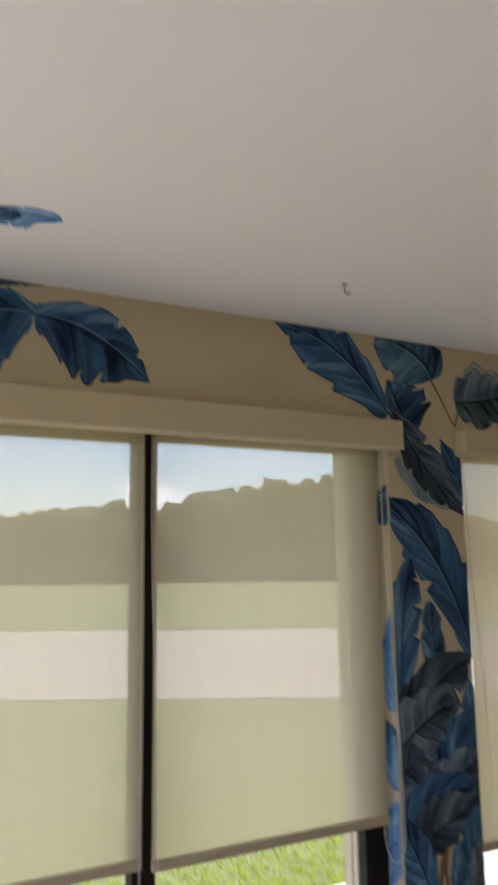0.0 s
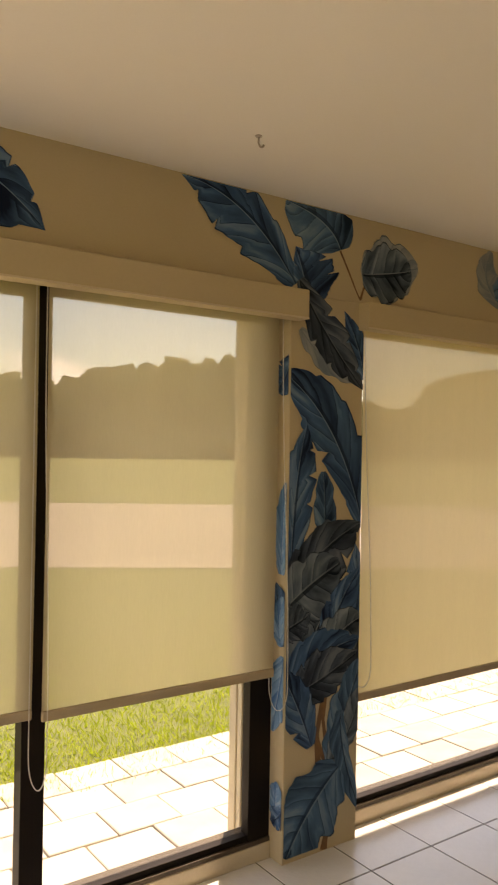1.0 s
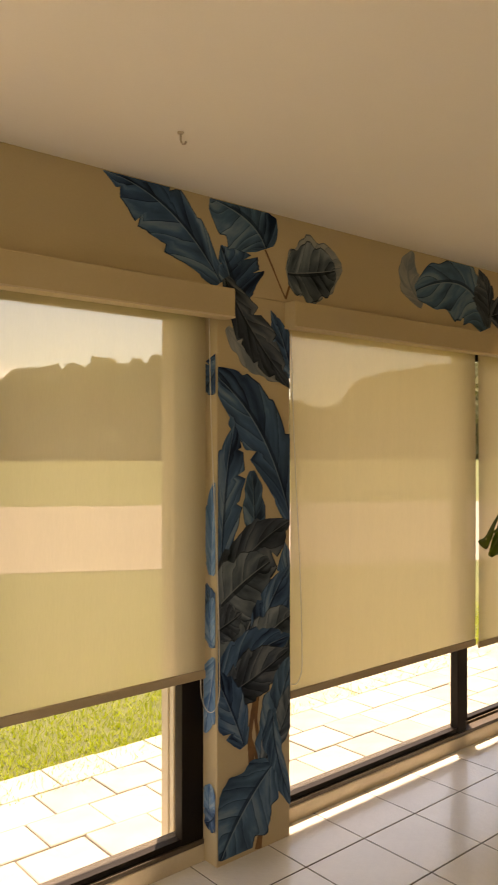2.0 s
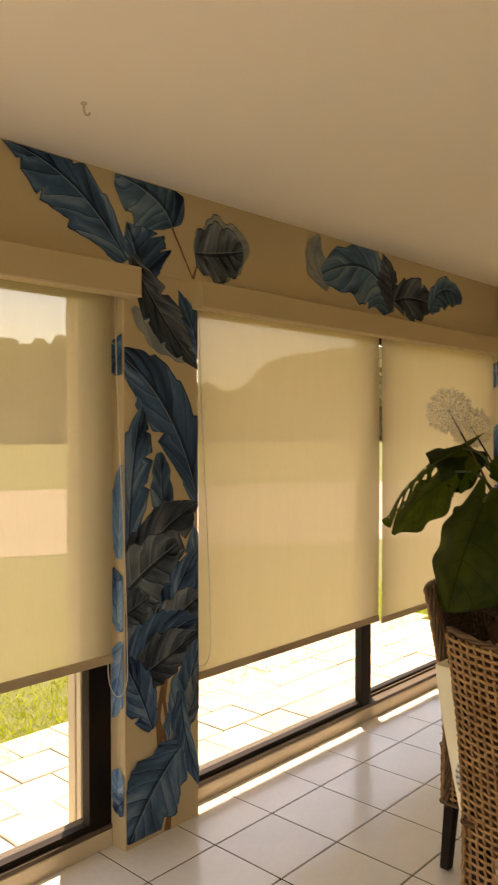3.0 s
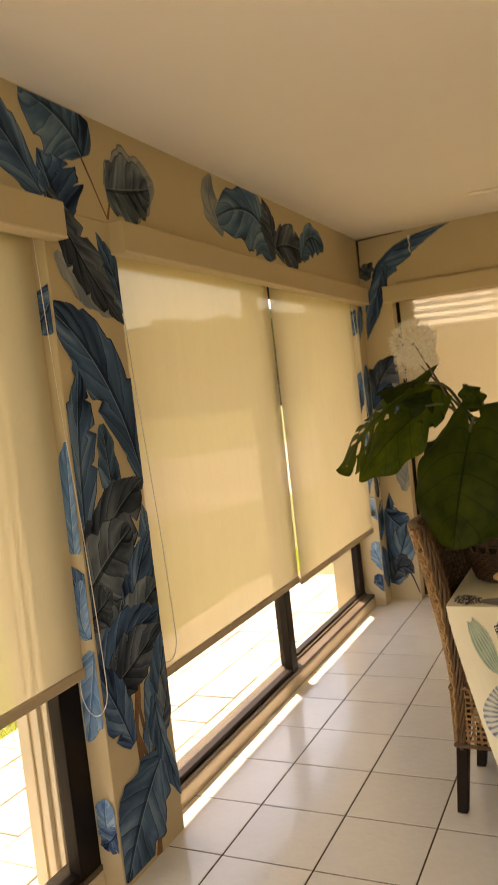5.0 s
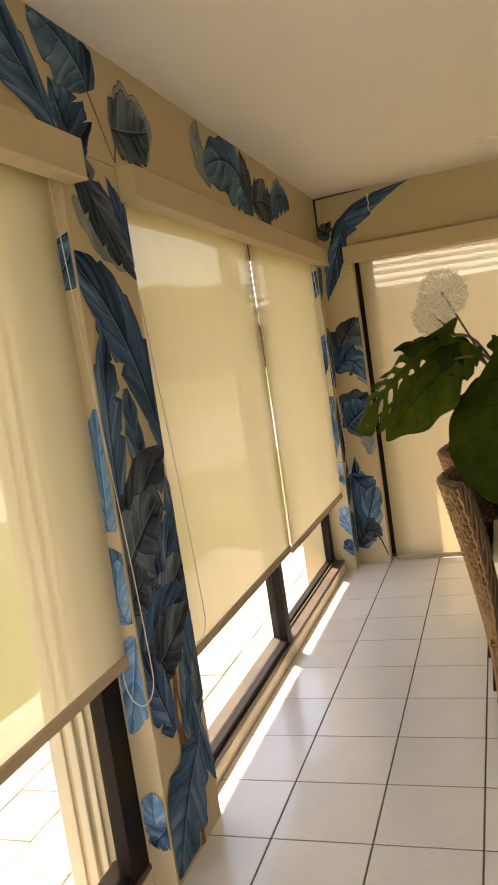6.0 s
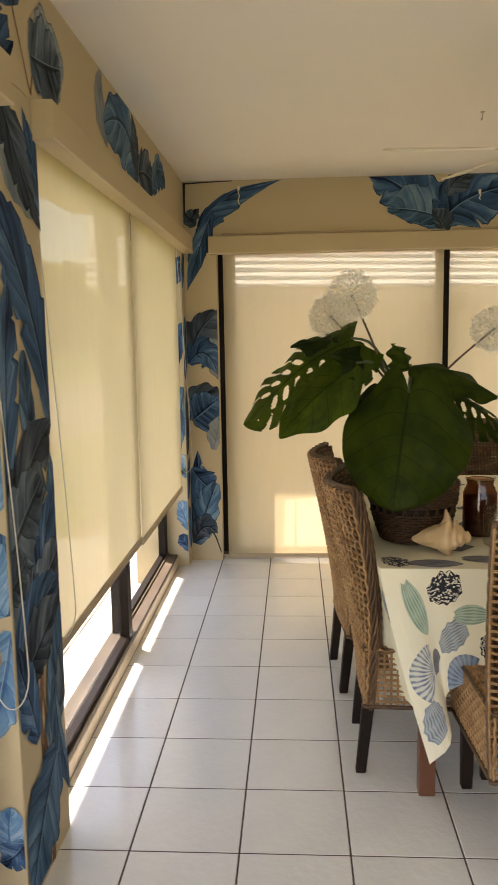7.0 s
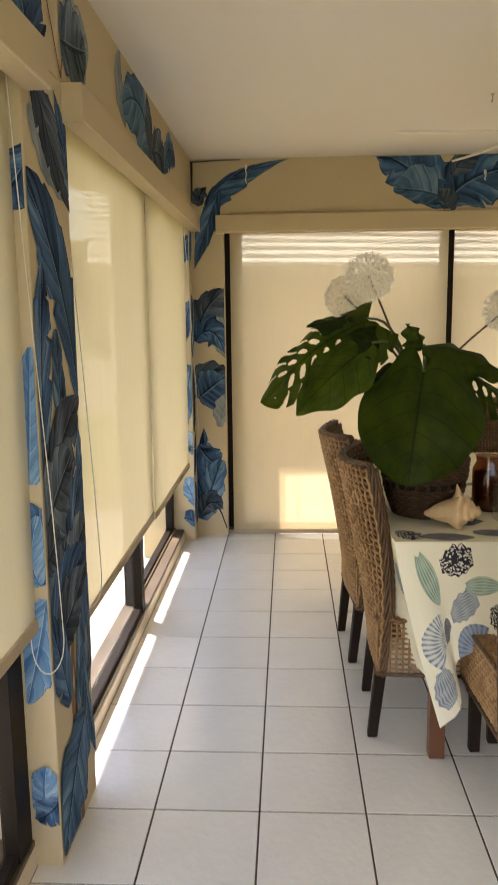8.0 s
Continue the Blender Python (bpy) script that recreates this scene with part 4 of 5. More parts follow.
PRINTS = [
    shell_mat("print_blue", (0.13, 0.26, 0.48), (0.02, 0.05, 0.16), 74),
    shell_mat("print_green", (0.34, 0.50, 0.42), (0.10, 0.22, 0.18), 40),
    shell_mat("print_spots", (0.02, 0.022, 0.035), (0.70, 0.68, 0.60), 0, True),
    shell_mat("print_grey", (0.30, 0.38, 0.48), (0.06, 0.09, 0.16), 56),
    shell_mat("print_navy", (0.07, 0.09, 0.20), (0.015, 0.018, 0.05), 48),
    shell_mat("print_striped", (0.62, 0.66, 0.64), (0.03, 0.10, 0.26), 84),
]


def shell_print(place, size, turn, shape, ink):
    """A flat printed shell; place(u, v) maps print metres on to the cloth."""
    bm = bmesh.new()
    uvl = bm.loops.layers.uv.new("UVMap")
    ca, sa = math.cos(turn), math.sin(turn)
    rows, n = 8, 24
    grid = []
    for j in range(rows + 1):
        r = j / rows
        line = []
        for i in range(n + 1):
            f = i / n * 2 - 1
            if shape == "fan":
                a = f * 1.25
                x, y = math.sin(a) * r * size * 0.62, (math.cos(a) * r - 0.45) * size * (1 + 0.025 * math.cos(f * 30))
            elif shape == "cone":
                w = (0.10 + 0.36 * math.sin(math.pi * min(1, r * 0.8 + 0.1))) * (1 - 0.3 * r)
                x, y = f * w * size * (1 + 0.08 * math.cos(r * 25)), (r - 0.5) * size
            else:
                x, y = f * 0.26 * size * math.sin(math.pi * (0.04 + 0.92 * r)) ** 0.6, (r - 0.5) * size + 0.05 * size * f * f
            v = bm.verts.new(place(x * ca - y * sa, x * sa + y * ca) - shift)
            line.append((v, (r, i / n)))
        grid.append(line)
    for j in range(rows):
        for i in range(n):
            q = (grid[j][i], grid[j][i + 1], grid[j + 1][i + 1], grid[j + 1][i])
            try:
                f = bm.faces.new([v for v, _ in q])
            except ValueError:
                continue
            for lp, (_, uv) in zip(f.loops, q):
                lp[uvl].uv = uv
    part("shell_print", bm, PRINTS[ink], body)


def hanging(s0, t0):
    def place(u, v):
        p, n = cloth_drop(s0 + u, min(1.0, max(0.0, t0 - v / 0.32)))
        return p + n * 0.0022
    return place


def lying(x0, y0):
    return lambda u, v: Vector((x0 + v, y0 - u, TZ + 0.0062))


for s0, t0, size, turn, shape, ink in ((0.082, 0.26, 0.17, 0.35, "oval", 1), (0.185, 0.15, 0.15, 1.75, "cone", 2), (0.275, 0.40, 0.16, 1.45, "oval", 1), (0.205, 0.56, 0.15, 1.9, "cone", 3), (0.055, 0.60, 0.115, 1.0, "fan", 5), (0.115, 0.66, 0.075, 0.1, "fan", 4), (0.235, 0.92, 0.16, 0.75, "fan", 0), (0.035, 0.84, 0.09, 0.1, "cone", 3), (0.33, 0.72, 0.12, 0.5, "cone", 2), (0.40, 0.30, 0.14, 0.3, "fan", 0), (0.48, 0.65, 0.13, -0.8, "oval", 1), (0.58, 0.3, 0.14, 1.0, "cone", 3), (0.70, 0.6, 0.13, 0.2, "fan", 0), (0.82, 0.35, 0.13, 1.2, "oval", 1), (0.92, 0.65, 0.13, 0.4, "cone", 2), (-0.04, 0.72, 0.11, 0.3, "cone", 2), (-0.05, 0.28, 0.10, 0.8, "fan", 3), (-0.17, 0.3, 0.12, 0.8, "fan", 0), (-0.28, 0.6, 0.12, 0.1, "oval", 1)):
    shell_print(hanging(s0, t0), size * 0.72, turn, shape, ink)
for x0, y0, size, turn, shape, ink in ((2.635, 1.71, 0.11, 0.5, "cone", 2), (2.615, 1.585, 0.16, 1.5, "oval", 4), (2.66, 1.42, 0.15, 1.45, "oval", 4), (2.60, 1.31, 0.11, 1.2, "cone", 2), (2.80, 1.50, 0.12, 0.3, "fan", 4), (2.76, 1.28, 0.13, 2.2, "cone", 3), (2.92, 1.20, 0.12, 1.0, "fan", 0), (2.66, 1.12, 0.14, 0.2, "oval", 1), (3.10, 1.36, 0.13, 0.9, "cone", 4), (3.25, 1.6, 0.13, 0.4, "fan", 0), (3.40, 1.3, 0.13, 1.7, "oval", 4), (2.85, 1.02, 0.13, 0.7, "cone", 3), (3.15, 1.05, 0.13, 2.7, "fan", 0), (3.65, 1.5, 0.13, 1.2, "cone", 2), (3.9, 1.3, 0.13, 0.2, "fan", 0)):
    shell_print(lying(x0, y0), size, turn, shape, ink)

# ---- things on the table ----
BASKET = surface("dark_basket_cane", (0.085, 0.042, 0.019), (0.028, 0.014, 0.008), 0.5, 16, 120, 0.3)
CONCH = surface("conch_shell", (0.80, 0.62, 0.40), (0.62, 0.42, 0.24), 0.4, 9, 60, 0.25)
AMBER = glass_pane("amber_glass", (0.42, 0.24, 0.16), 0.06)
CLEAR = glass_pane("clear_glass", (0.86, 0.86, 0.82), 0.10)
SEEDS = surface("red_brown_seeds", (0.24, 0.09, 0.04), (0.09, 0.03, 0.018), 0.5, 40, 160, 0.6)
LINER = surface("basket_soil", (0.03, 0.022, 0.015), (0.012, 0.009, 0.007), 0.95, 20, 100, 0.6)

BX, BY = 2.93, 1.615
basket = thing("basket", (BX, BY, TZ + 0.007), "round dark woven cane basket holding the plant", "basket")


def basket_radius(z):
    return 0.105 + 0.045 * math.sin(min(1, z / 0.2) * math.pi * 0.55)


bm = bmesh.new()
for row in range(19):
    z = 0.006 + row * 0.0098
    if 11 <= row <= 12:
        continue
    pts = []
    for k in range(97):
        a = k / 96 * math.tau
        r = basket_radius(z) + 0.004 * math.cos(k / 96 * 48 * math.pi + row * math.pi)
        pts.append((r * math.cos(a), r * math.sin(a), z))
    tube(bm, pts, 0.0052, 5, False)
part("weave", bm, BASKET, basket, "close horizontal cane weave", smooth=True)
bm = bmesh.new()
for k in range(48):
    a = k / 48 * math.tau
    lean = 0.06 if k % 2 else -0.06
    pts = []
    for z in (0.0, 0.06, 0.10, 0.125, 0.15, 0.195):
        aa = a + (lean if 0.11 < z < 0.14 else 0)
        pts.append((basket_radius(z) * math.cos(aa), basket_radius(z) * math.sin(aa), z))
    tube(bm, pts, 0.0035, 5, False)
part("stake_lattice", bm, BASKET, basket, smooth=True)
bm = bmesh.new()
for turn in range(3):
    tube(bm, [((basket_radius(0.2) + 0.006 * math.cos(k * 0.9 + turn * 2.1)) * math.cos(k / 96 * math.tau), (basket_radius(0.2) + 0.006 * math.cos(k * 0.9 + turn * 2.1)) * math.sin(k / 96 * math.tau), 0.198 + 0.006 * math.sin(k * 0.9 + turn * 2.1)) for k in range(97)], 0.006, 5, False)
part("rim", bm, BASKET, basket, "plaited cane rim", smooth=True)
part("soil", lathe(bmesh.new(), [(0.002, 0.004), (0.098, 0.005), (0.128, 0.11), (0.130, 0.17), (0.002, 0.178)], 32), LINER, basket)

shell = thing("conch_shell", (2.735, 1.545, TZ + 0.008), "pale tan spiky conch seashell lying on the cloth", "seashell", turn=-100)
bm = bmesh.new()
rings, prev = 34, None
for i in range(rings + 1):
    t = i / rings
    x = -0.10 + 0.19 * t
    r = 0.003 + (0.056 * (t / 0.58) ** 0.8 if t < 0.58 else 0.056 * max(0.0, 1 - (t - 0.58) / 0.42) ** 0.75)
    ring = []
    for k in range(28):
        a = k / 28 * math.tau
        spike = 0.034 * max(0.0, math.cos(a * 3.0 - 0.4)) ** 9 * math.exp(-((t - 0.58) / 0.07) ** 2)
        spike += 0.014 * max(0.0, math.cos(a * 3.5 + 1.0)) ** 6 * math.exp(-((t - 0.74) / 0.05) ** 2)
        step = 0.005 * math.sin(t * 55) if t > 0.66 else 0.0022 * math.sin(a * 7 + t * 14)
        rr = (r + spike + step) * (1 + 0.12 * noise.noise((t * 5, math.cos(a) * 1.5, math.sin(a) * 1.5)))
        ring.append(bm.verts.new((x + spike * 0.3, rr * math.cos(a) * 1.1, 0.040 + 0.012 * t + rr * math.sin(a) * (1.0 if math.sin(a) > 0 else 0.75))))
    if prev:
        for k in range(28):
            bm.faces.new((prev[k], prev[(k + 1) % 28], ring[(k + 1) % 28], ring[k]))
    prev = ring
tube(bm, [(0.008, 0.0, 0.085), (0.012, 0.004, 0.112), (0.006, 0.006, 0.142)], [0.022, 0.012, 0.002], 9)
for v in bm.verts:
    v.co.z = max(v.co.z, 0.0)
part("whorl", bm, CONCH, shell, smooth=True)

jar = thing("glass_jar", (2.97, 1.375, TZ + 0.007), "amber glass jar filled with red-brown seeds", "jar")
part("glass", lathe(bmesh.new(), [(0.002, 0.0), (0.052, 0.002), (0.058, 0.02), (0.058, 0.15), (0.045, 0.18), (0.047, 0.2)], 32), AMBER, jar, "amber glass body", smooth=True)
part("filling", lathe(bmesh.new(), [(0.002, 0.006), (0.05, 0.008), (0.053, 0.03), (0.053, 0.14), (0.002, 0.148)], 28), SEEDS, jar, smooth=True)
part("collar", lathe(bmesh.new(), [(0.048, 0.196), (0.052, 0.198), (0.052, 0.206), (0.046, 0.207)], 32), CLEAR, jar)
jar2 = thing("glass_canister", (2.83, 1.345, TZ + 0.007), "clear glass canister with a flat lid on the table", "jar")
part("glass", lathe(bmesh.new(), [(0.002, 0.0), (0.046, 0.001), (0.05, 0.012), (0.05, 0.10), (0.046, 0.112)], 32), CLEAR, jar2, "clear glass body", smooth=True)
part("lid", lathe(bmesh.new(), [(0.05, 0.113), (0.052, 0.117), (0.05, 0.125), (0.02, 0.13), (0.014, 0.145), (0.002, 0.152)], 32), CLEAR, jar2, "glass lid with a round knob", smooth=True)


# ---- the potted plant ----
def leaf_mat(name, deep, light):
    m, nt, p = node_mat(name)
    uv = nt.nodes.new("ShaderNodeTexCoord").outputs["UV"]
    sep = nt.nodes.new("ShaderNodeSeparateXYZ")
    nt.links.new(uv, sep.inputs[0])
    side = math_node(nt, "ABSOLUTE", math_node(nt, "SUBTRACT", math_node(nt, "MULTIPLY", sep.outputs[1], 2.0), 1.0))
    vein = math_node(nt, "SINE", math_node(nt, "MULTIPLY", math_node(nt, "SUBTRACT", sep.outputs[0], math_node(nt, "MULTIPLY", side, 0.22)), 38.0))
    vein = math_node(nt, "GREATER_THAN", vein, 0.985)
    col = ramp_between(nt, noise_node(nt, uv, 3.5, 4, 0.6), deep, light, 0.3, 0.75)
    rib = math_node(nt, "LESS_THAN", side, 0.02)
    col = mixed(nt, math_node(nt, "MAXIMUM", math_node(nt, "MULTIPLY", vein, 0.5), math_node(nt, "MULTIPLY", rib, 0.7)), col, tuple(c * 0.45 for c in deep))
    nt.links.new(col, p.inputs["Base Color"])
    p.inputs["Roughness"].default_value = 0.5
    p.inputs["Specular IOR Level"].default_value = 0.18
    bumped(nt, p, noise_node(nt, uv, 30, 3), 0.15, 0.002)
    thin, mix = nt.nodes.new("ShaderNodeBsdfTranslucent"), nt.nodes.new("ShaderNodeMixShader")
    nt.links.new(mixed(nt, 1.0, col, (1.0, 1.25, 0.5), "MULTIPLY"), thin.inputs[0])
    mix.inputs[0].default_value = 0.45
    nt.links.new(p.outputs[0], mix.inputs[1])
    nt.links.new(thin.outputs[0], mix.inputs[2])
    nt.links.new(mix.outputs[0], nt.nodes["Material Output"].inputs["Surface"])
    return m


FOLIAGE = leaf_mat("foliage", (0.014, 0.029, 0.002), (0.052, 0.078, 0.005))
# Same foliage brightened: light on the window-side leaves is put into its colour.
FOLIAGE_LIT = leaf_mat("foliage_lit", (0.022, 0.045, 0.003), (0.085, 0.12, 0.008))
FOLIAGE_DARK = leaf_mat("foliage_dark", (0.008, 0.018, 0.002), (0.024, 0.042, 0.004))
STALK = surface("stalk", (0.06, 0.09, 0.025), (0.03, 0.05, 0.015), 0.5, 10, 60, 0.1)
TWIG = surface("twig", (0.10, 0.055, 0.03), (0.05, 0.028, 0.016), 0.7, 12, 80, 0.2)
FLUFF = surface("seed_fluff", (0.84, 0.80, 0.70), (0.76, 0.72, 0.62), 0.9, 10, 100, 0.0)

plant = thing("potted_plant", (BX, BY, TZ + 0.19), "green monstera and heart-leaf plant with white seed-puff stems", "plant")
origin = Vector((BX, BY, TZ + 0.19))


def big_leaf(base, tip, face, width, kind, cup=0.05, droop=0.06, material=FOLIAGE, seed=0):
    """A leaf blade from base (stalk end) to tip that faces the way face points. kind: heart, split or plain."""
    base, tip, face = Vector(base) - origin, Vector(tip) - origin, Vector(face).normalized()
    way = tip - base
    long = way.length
    way.normalize()
    right = way.cross(face).normalized()
    face = right.cross(way).normalized()
    nu, nv = 100, 48
    bm = bmesh.new()
    uvl = bm.loops.layers.uv.new("UVMap")
    grid = []
    for i in range(nu + 1):
        u = i / nu
        line = []
        for k in range(nv + 1):
            v = k / nv * 2 - 1
            if kind == "heart":
                w = max(0.0, 1 - (abs(u - 0.36) / (0.64 if u > 0.36 else 0.50)) ** (1.75 if u > 0.36 else 2.1)) ** 0.68
                along = u - 0.24 * (1 - u) ** 3 * math.sin(math.pi * min(1, abs(v) ** 0.9))
            elif kind == "split":
                w = math.sin(math.pi * (0.08 + 0.92 * u) ** 0.75) ** 0.62 if u < 1 else 0.0
                along = u - 0.14 * abs(v) * (1 - u) + 0.10 * abs(v) * u
            else:
                w = math.sin(math.pi * (0.04 + 0.96 * u) ** 0.8) ** 0.8 if u < 1 else 0.0
                along = u
            ruffle = 0.012 * math.sin(u * 17 + v * 3 + seed) * abs(v) ** 2
            x = v * w * width / 2 * (1 + 0.03 * noise.noise((u * 5, v * 2, seed)))
            z = -cup * abs(v) ** 1.6 * w - droop * (u - 0.25) ** 2 * 2 + ruffle
            line.append((bm.verts.new(base + way * along * long + right * x + face * z), (u, k / nv), v))
        grid.append(line)
    for i in range(nu):
        for k in range(nv):
            u, v = (i + 0.5) / nu, abs((k + 0.5) / nv * 2 - 1)
            if kind == "split":
                phase = (u - 0.16 * v) * 9.0 + seed * 0.13 + (0.3 if k < nv / 2 else 0)
                f = phase % 1.0
                if v > 0.52 and abs(f - 0.5) < 0.17 * (v - 0.5) / 0.5 + 0.035 and 0.1 < u < 0.93:
                    continue
                if k > nv / 2 - seed % 2 * 99 and ((f - 0.5) / 0.24) ** 2 + ((v - 0.27) / 0.16) ** 2 < 1 and 0.12 < u < 0.85:
                    continue
            q = (grid[i][k], grid[i + 1][k], grid[i + 1][k + 1], grid[i][k + 1])
            face_ = bm.faces.new([a[0] for a in q])
            for lp, a in zip(face_.loops, q):
                lp[uvl].uv = a[1]
    loose = [v for v in bm.verts if not v.link_faces]
    bmesh.ops.delete(bm, geom=loose, context="VERTS")
    return part("leaf", bm, material, plant, {"heart": "broad heart-shaped green leaf", "split": "split monstera leaf with holes", "plain": ""}[kind], smooth=True)


def stalk(points, r0, r1, material=STALK, name="stalk"):
    pts = [Vector(p) - origin for p in points]
    fine = []
    for a in range(13):
        t = a / 12 * (len(pts) - 1)
        i = min(int(t), len(pts) - 2)
        f = t - i
        p0, p1, p2, p3 = pts[max(i - 1, 0)], pts[i], pts[i + 1], pts[min(i + 2, len(pts) - 1)]
        fine.append(0.5 * (2 * p1 + (p2 - p0) * f + (2 * p0 - 5 * p1 + 4 * p2 - p3) * f * f + (3 * p1 - p0 - 3 * p2 + p3) * f ** 3))
    return part(name, tube(bmesh.new(), fine, [r0 + (r1 - r0) * k / 12 for k in range(13)], 7), material, plant, smooth=True)


root = (BX, BY, TZ + 0.17)
# the broad heart leaf that hangs in front of the basket
big_leaf((2.70, 1.665, 1.285), (2.545, 1.735, 0.945), (-0.90, 0.22, 0.45), 0.41, "heart", 0.085, 0.03, FOLIAGE, 1)
stalk([root, (2.86, 1.63, 1.15), (2.77, 1.65, 1.32), (2.70, 1.665, 1.285)], 0.009, 0.005)
# split leaves that spread towards the windows
big_leaf((2.88, 1.83, 1.455), (2.86, 2.20, 1.255), (-0.60, 0.30, 0.75), 0.36, "split", 0.06, 0.09, FOLIAGE_LIT, 5)
stalk([root, (2.90, 1.66, 1.22), (2.89, 1.75, 1.42), (2.88, 1.83, 1.455)], 0.008, 0.004)
big_leaf((2.80, 1.82, 1.375), (2.745, 2.09, 1.165), (-0.80, 0.35, 0.45), 0.22, "plain", 0.03, 0.05, FOLIAGE_LIT, 9)
stalk([root, (2.87, 1.65, 1.2), (2.83, 1.74, 1.36), (2.80, 1.82, 1.375)], 0.008, 0.004)
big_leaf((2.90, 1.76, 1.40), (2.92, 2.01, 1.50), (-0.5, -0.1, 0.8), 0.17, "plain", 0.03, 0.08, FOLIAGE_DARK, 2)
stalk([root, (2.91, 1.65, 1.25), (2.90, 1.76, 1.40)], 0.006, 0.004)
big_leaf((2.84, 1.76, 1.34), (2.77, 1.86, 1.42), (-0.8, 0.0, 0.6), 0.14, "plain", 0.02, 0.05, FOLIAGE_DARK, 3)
# leaves that spread towards the room
big_leaf((2.85, 1.64, 1.365), (2.78, 1.36, 1.31), (-0.45, -0.1, 0.85), 0.20, "plain", 0.04, 0.06, FOLIAGE, 6)
stalk([root, (2.90, 1.62, 1.26), (2.85, 1.64, 1.365)], 0.007, 0.004)
big_leaf((2.86, 1.64, 1.345), (2.83, 1.67, 1.435), (-0.7, -0.6, 0.2), 0.10, "plain", 0.03, 0.04, FOLIAGE, 7)
big_leaf((2.92, 1.56, 1.29), (2.90, 1.25, 1.16), (-0.45, -0.3, 0.8), 0.26, "split", 0.05, 0.08, FOLIAGE, 11)
stalk([root, (2.93, 1.60, 1.2), (2.92, 1.56, 1.29)], 0.007, 0.004)
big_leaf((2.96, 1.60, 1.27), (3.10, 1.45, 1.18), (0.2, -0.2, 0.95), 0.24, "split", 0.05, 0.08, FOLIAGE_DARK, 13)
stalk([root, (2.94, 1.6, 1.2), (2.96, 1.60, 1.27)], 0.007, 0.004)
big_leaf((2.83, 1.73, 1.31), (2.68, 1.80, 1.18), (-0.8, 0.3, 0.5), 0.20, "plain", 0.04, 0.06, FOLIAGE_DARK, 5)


def seed_puff(centre, r, foot, seed):
    """A dried seed-head: a ball of fine white rays with little tufts, on a twig."""
    c = Vector(centre) - origin
    stalk([foot, Vector(foot).lerp(Vector(centre), 0.5) + Vector((0, 0, 0.008)), centre], 0.0045, 0.003, TWIG, "twig")
    rr = random.Random(seed)
    vs, fs = [], []

    def sliver(a, b, w):
        d = (b - a).normalized()
        o = d.cross(Vector((rr.uniform(-1, 1), rr.uniform(-1, 1), rr.uniform(-1, 1)))).normalized() * w
        n = len(vs)
        vs.extend([a - o, a + o, b + o * 0.7, b - o * 0.7])
        fs.append((n, n + 1, n + 2, n + 3))
    for i in range(190):
        z = 1 - 2 * (i + 0.5) / 190
        a = i * 2.39996
        d = Vector((math.sqrt(1 - z * z) * math.cos(a), math.sqrt(1 - z * z) * math.sin(a), z))
        tip = c + d * r * rr.uniform(0.72, 0.84)
        sliver(c + d * 0.006, tip, 0.00050)
        for k in range(13):
            e = (d + Vector((rr.gauss(0, 0.75), rr.gauss(0, 0.75), rr.gauss(0, 0.75)))).normalized()
            sliver(tip, tip + e * r * rr.uniform(0.16, 0.27), 0.00062)
    me = bpy.data.meshes.new("seed_puff")
    me.from_pydata(vs, [], fs)
    me.materials.append(FLUFF)
    ob = new("seed_puff", me)
    ob.parent = plant
    tagged(ob, "airy white dandelion-like seed head")
    bm = bmesh.new()
    bmesh.ops.create_icosphere(bm, subdivisions=2, radius=0.007, matrix=Matrix.Translation(c))
    part("seed_core", bm, TWIG, ob, smooth=True)


seed_puff((3.06, 1.89, 1.53), 0.084, (2.96, 1.70, 1.30), 1)
seed_puff((2.78, 1.835, 1.588), 0.084, (2.86, 1.70, 1.28), 2)
seed_puff((2.9, 1.36, 1.475), 0.08, (2.92, 1.60, 1.25), 3)

# ---- ceiling fan ----
FANWHITE = surface("fan_enamel", (0.80, 0.74, 0.62), (0.74, 0.68, 0.56), 0.35, 6, 80, 0.03)
FANBRASS = surface("fan_brass", (0.55, 0.40, 0.20), (0.45, 0.32, 0.15), 0.3, 8, 100, 0.02, metal=0.9)
fan = thing("ceiling_fan", (3.29, 1.13, CEILING), "cream five-bladed ceiling fan at rest below the ceiling", "ceiling fan")
part("canopy", lathe(bmesh.new(), [(0.002, -0.001), (0.065, -0.001), (0.06, -0.03), (0.03, -0.055), (0.012, -0.06)], 32), FANWHITE, fan, smooth=True)
part("downrod", tube(bmesh.new(), [(0, 0, -0.05), (0, 0, -0.17)], 0.011, 12), FANWHITE, fan, smooth=True)
part("motor", lathe(bmesh.new(), [(0.012, -0.16), (0.05, -0.165), (0.10, -0.19), (0.115, -0.21), (0.115, -0.26), (0.118, -0.265), (0.115, -0.27), (0.10, -0.295), (0.06, -0.31), (0.002, -0.312)], 40), FANWHITE, fan, "ringed cream motor housing", smooth=True)
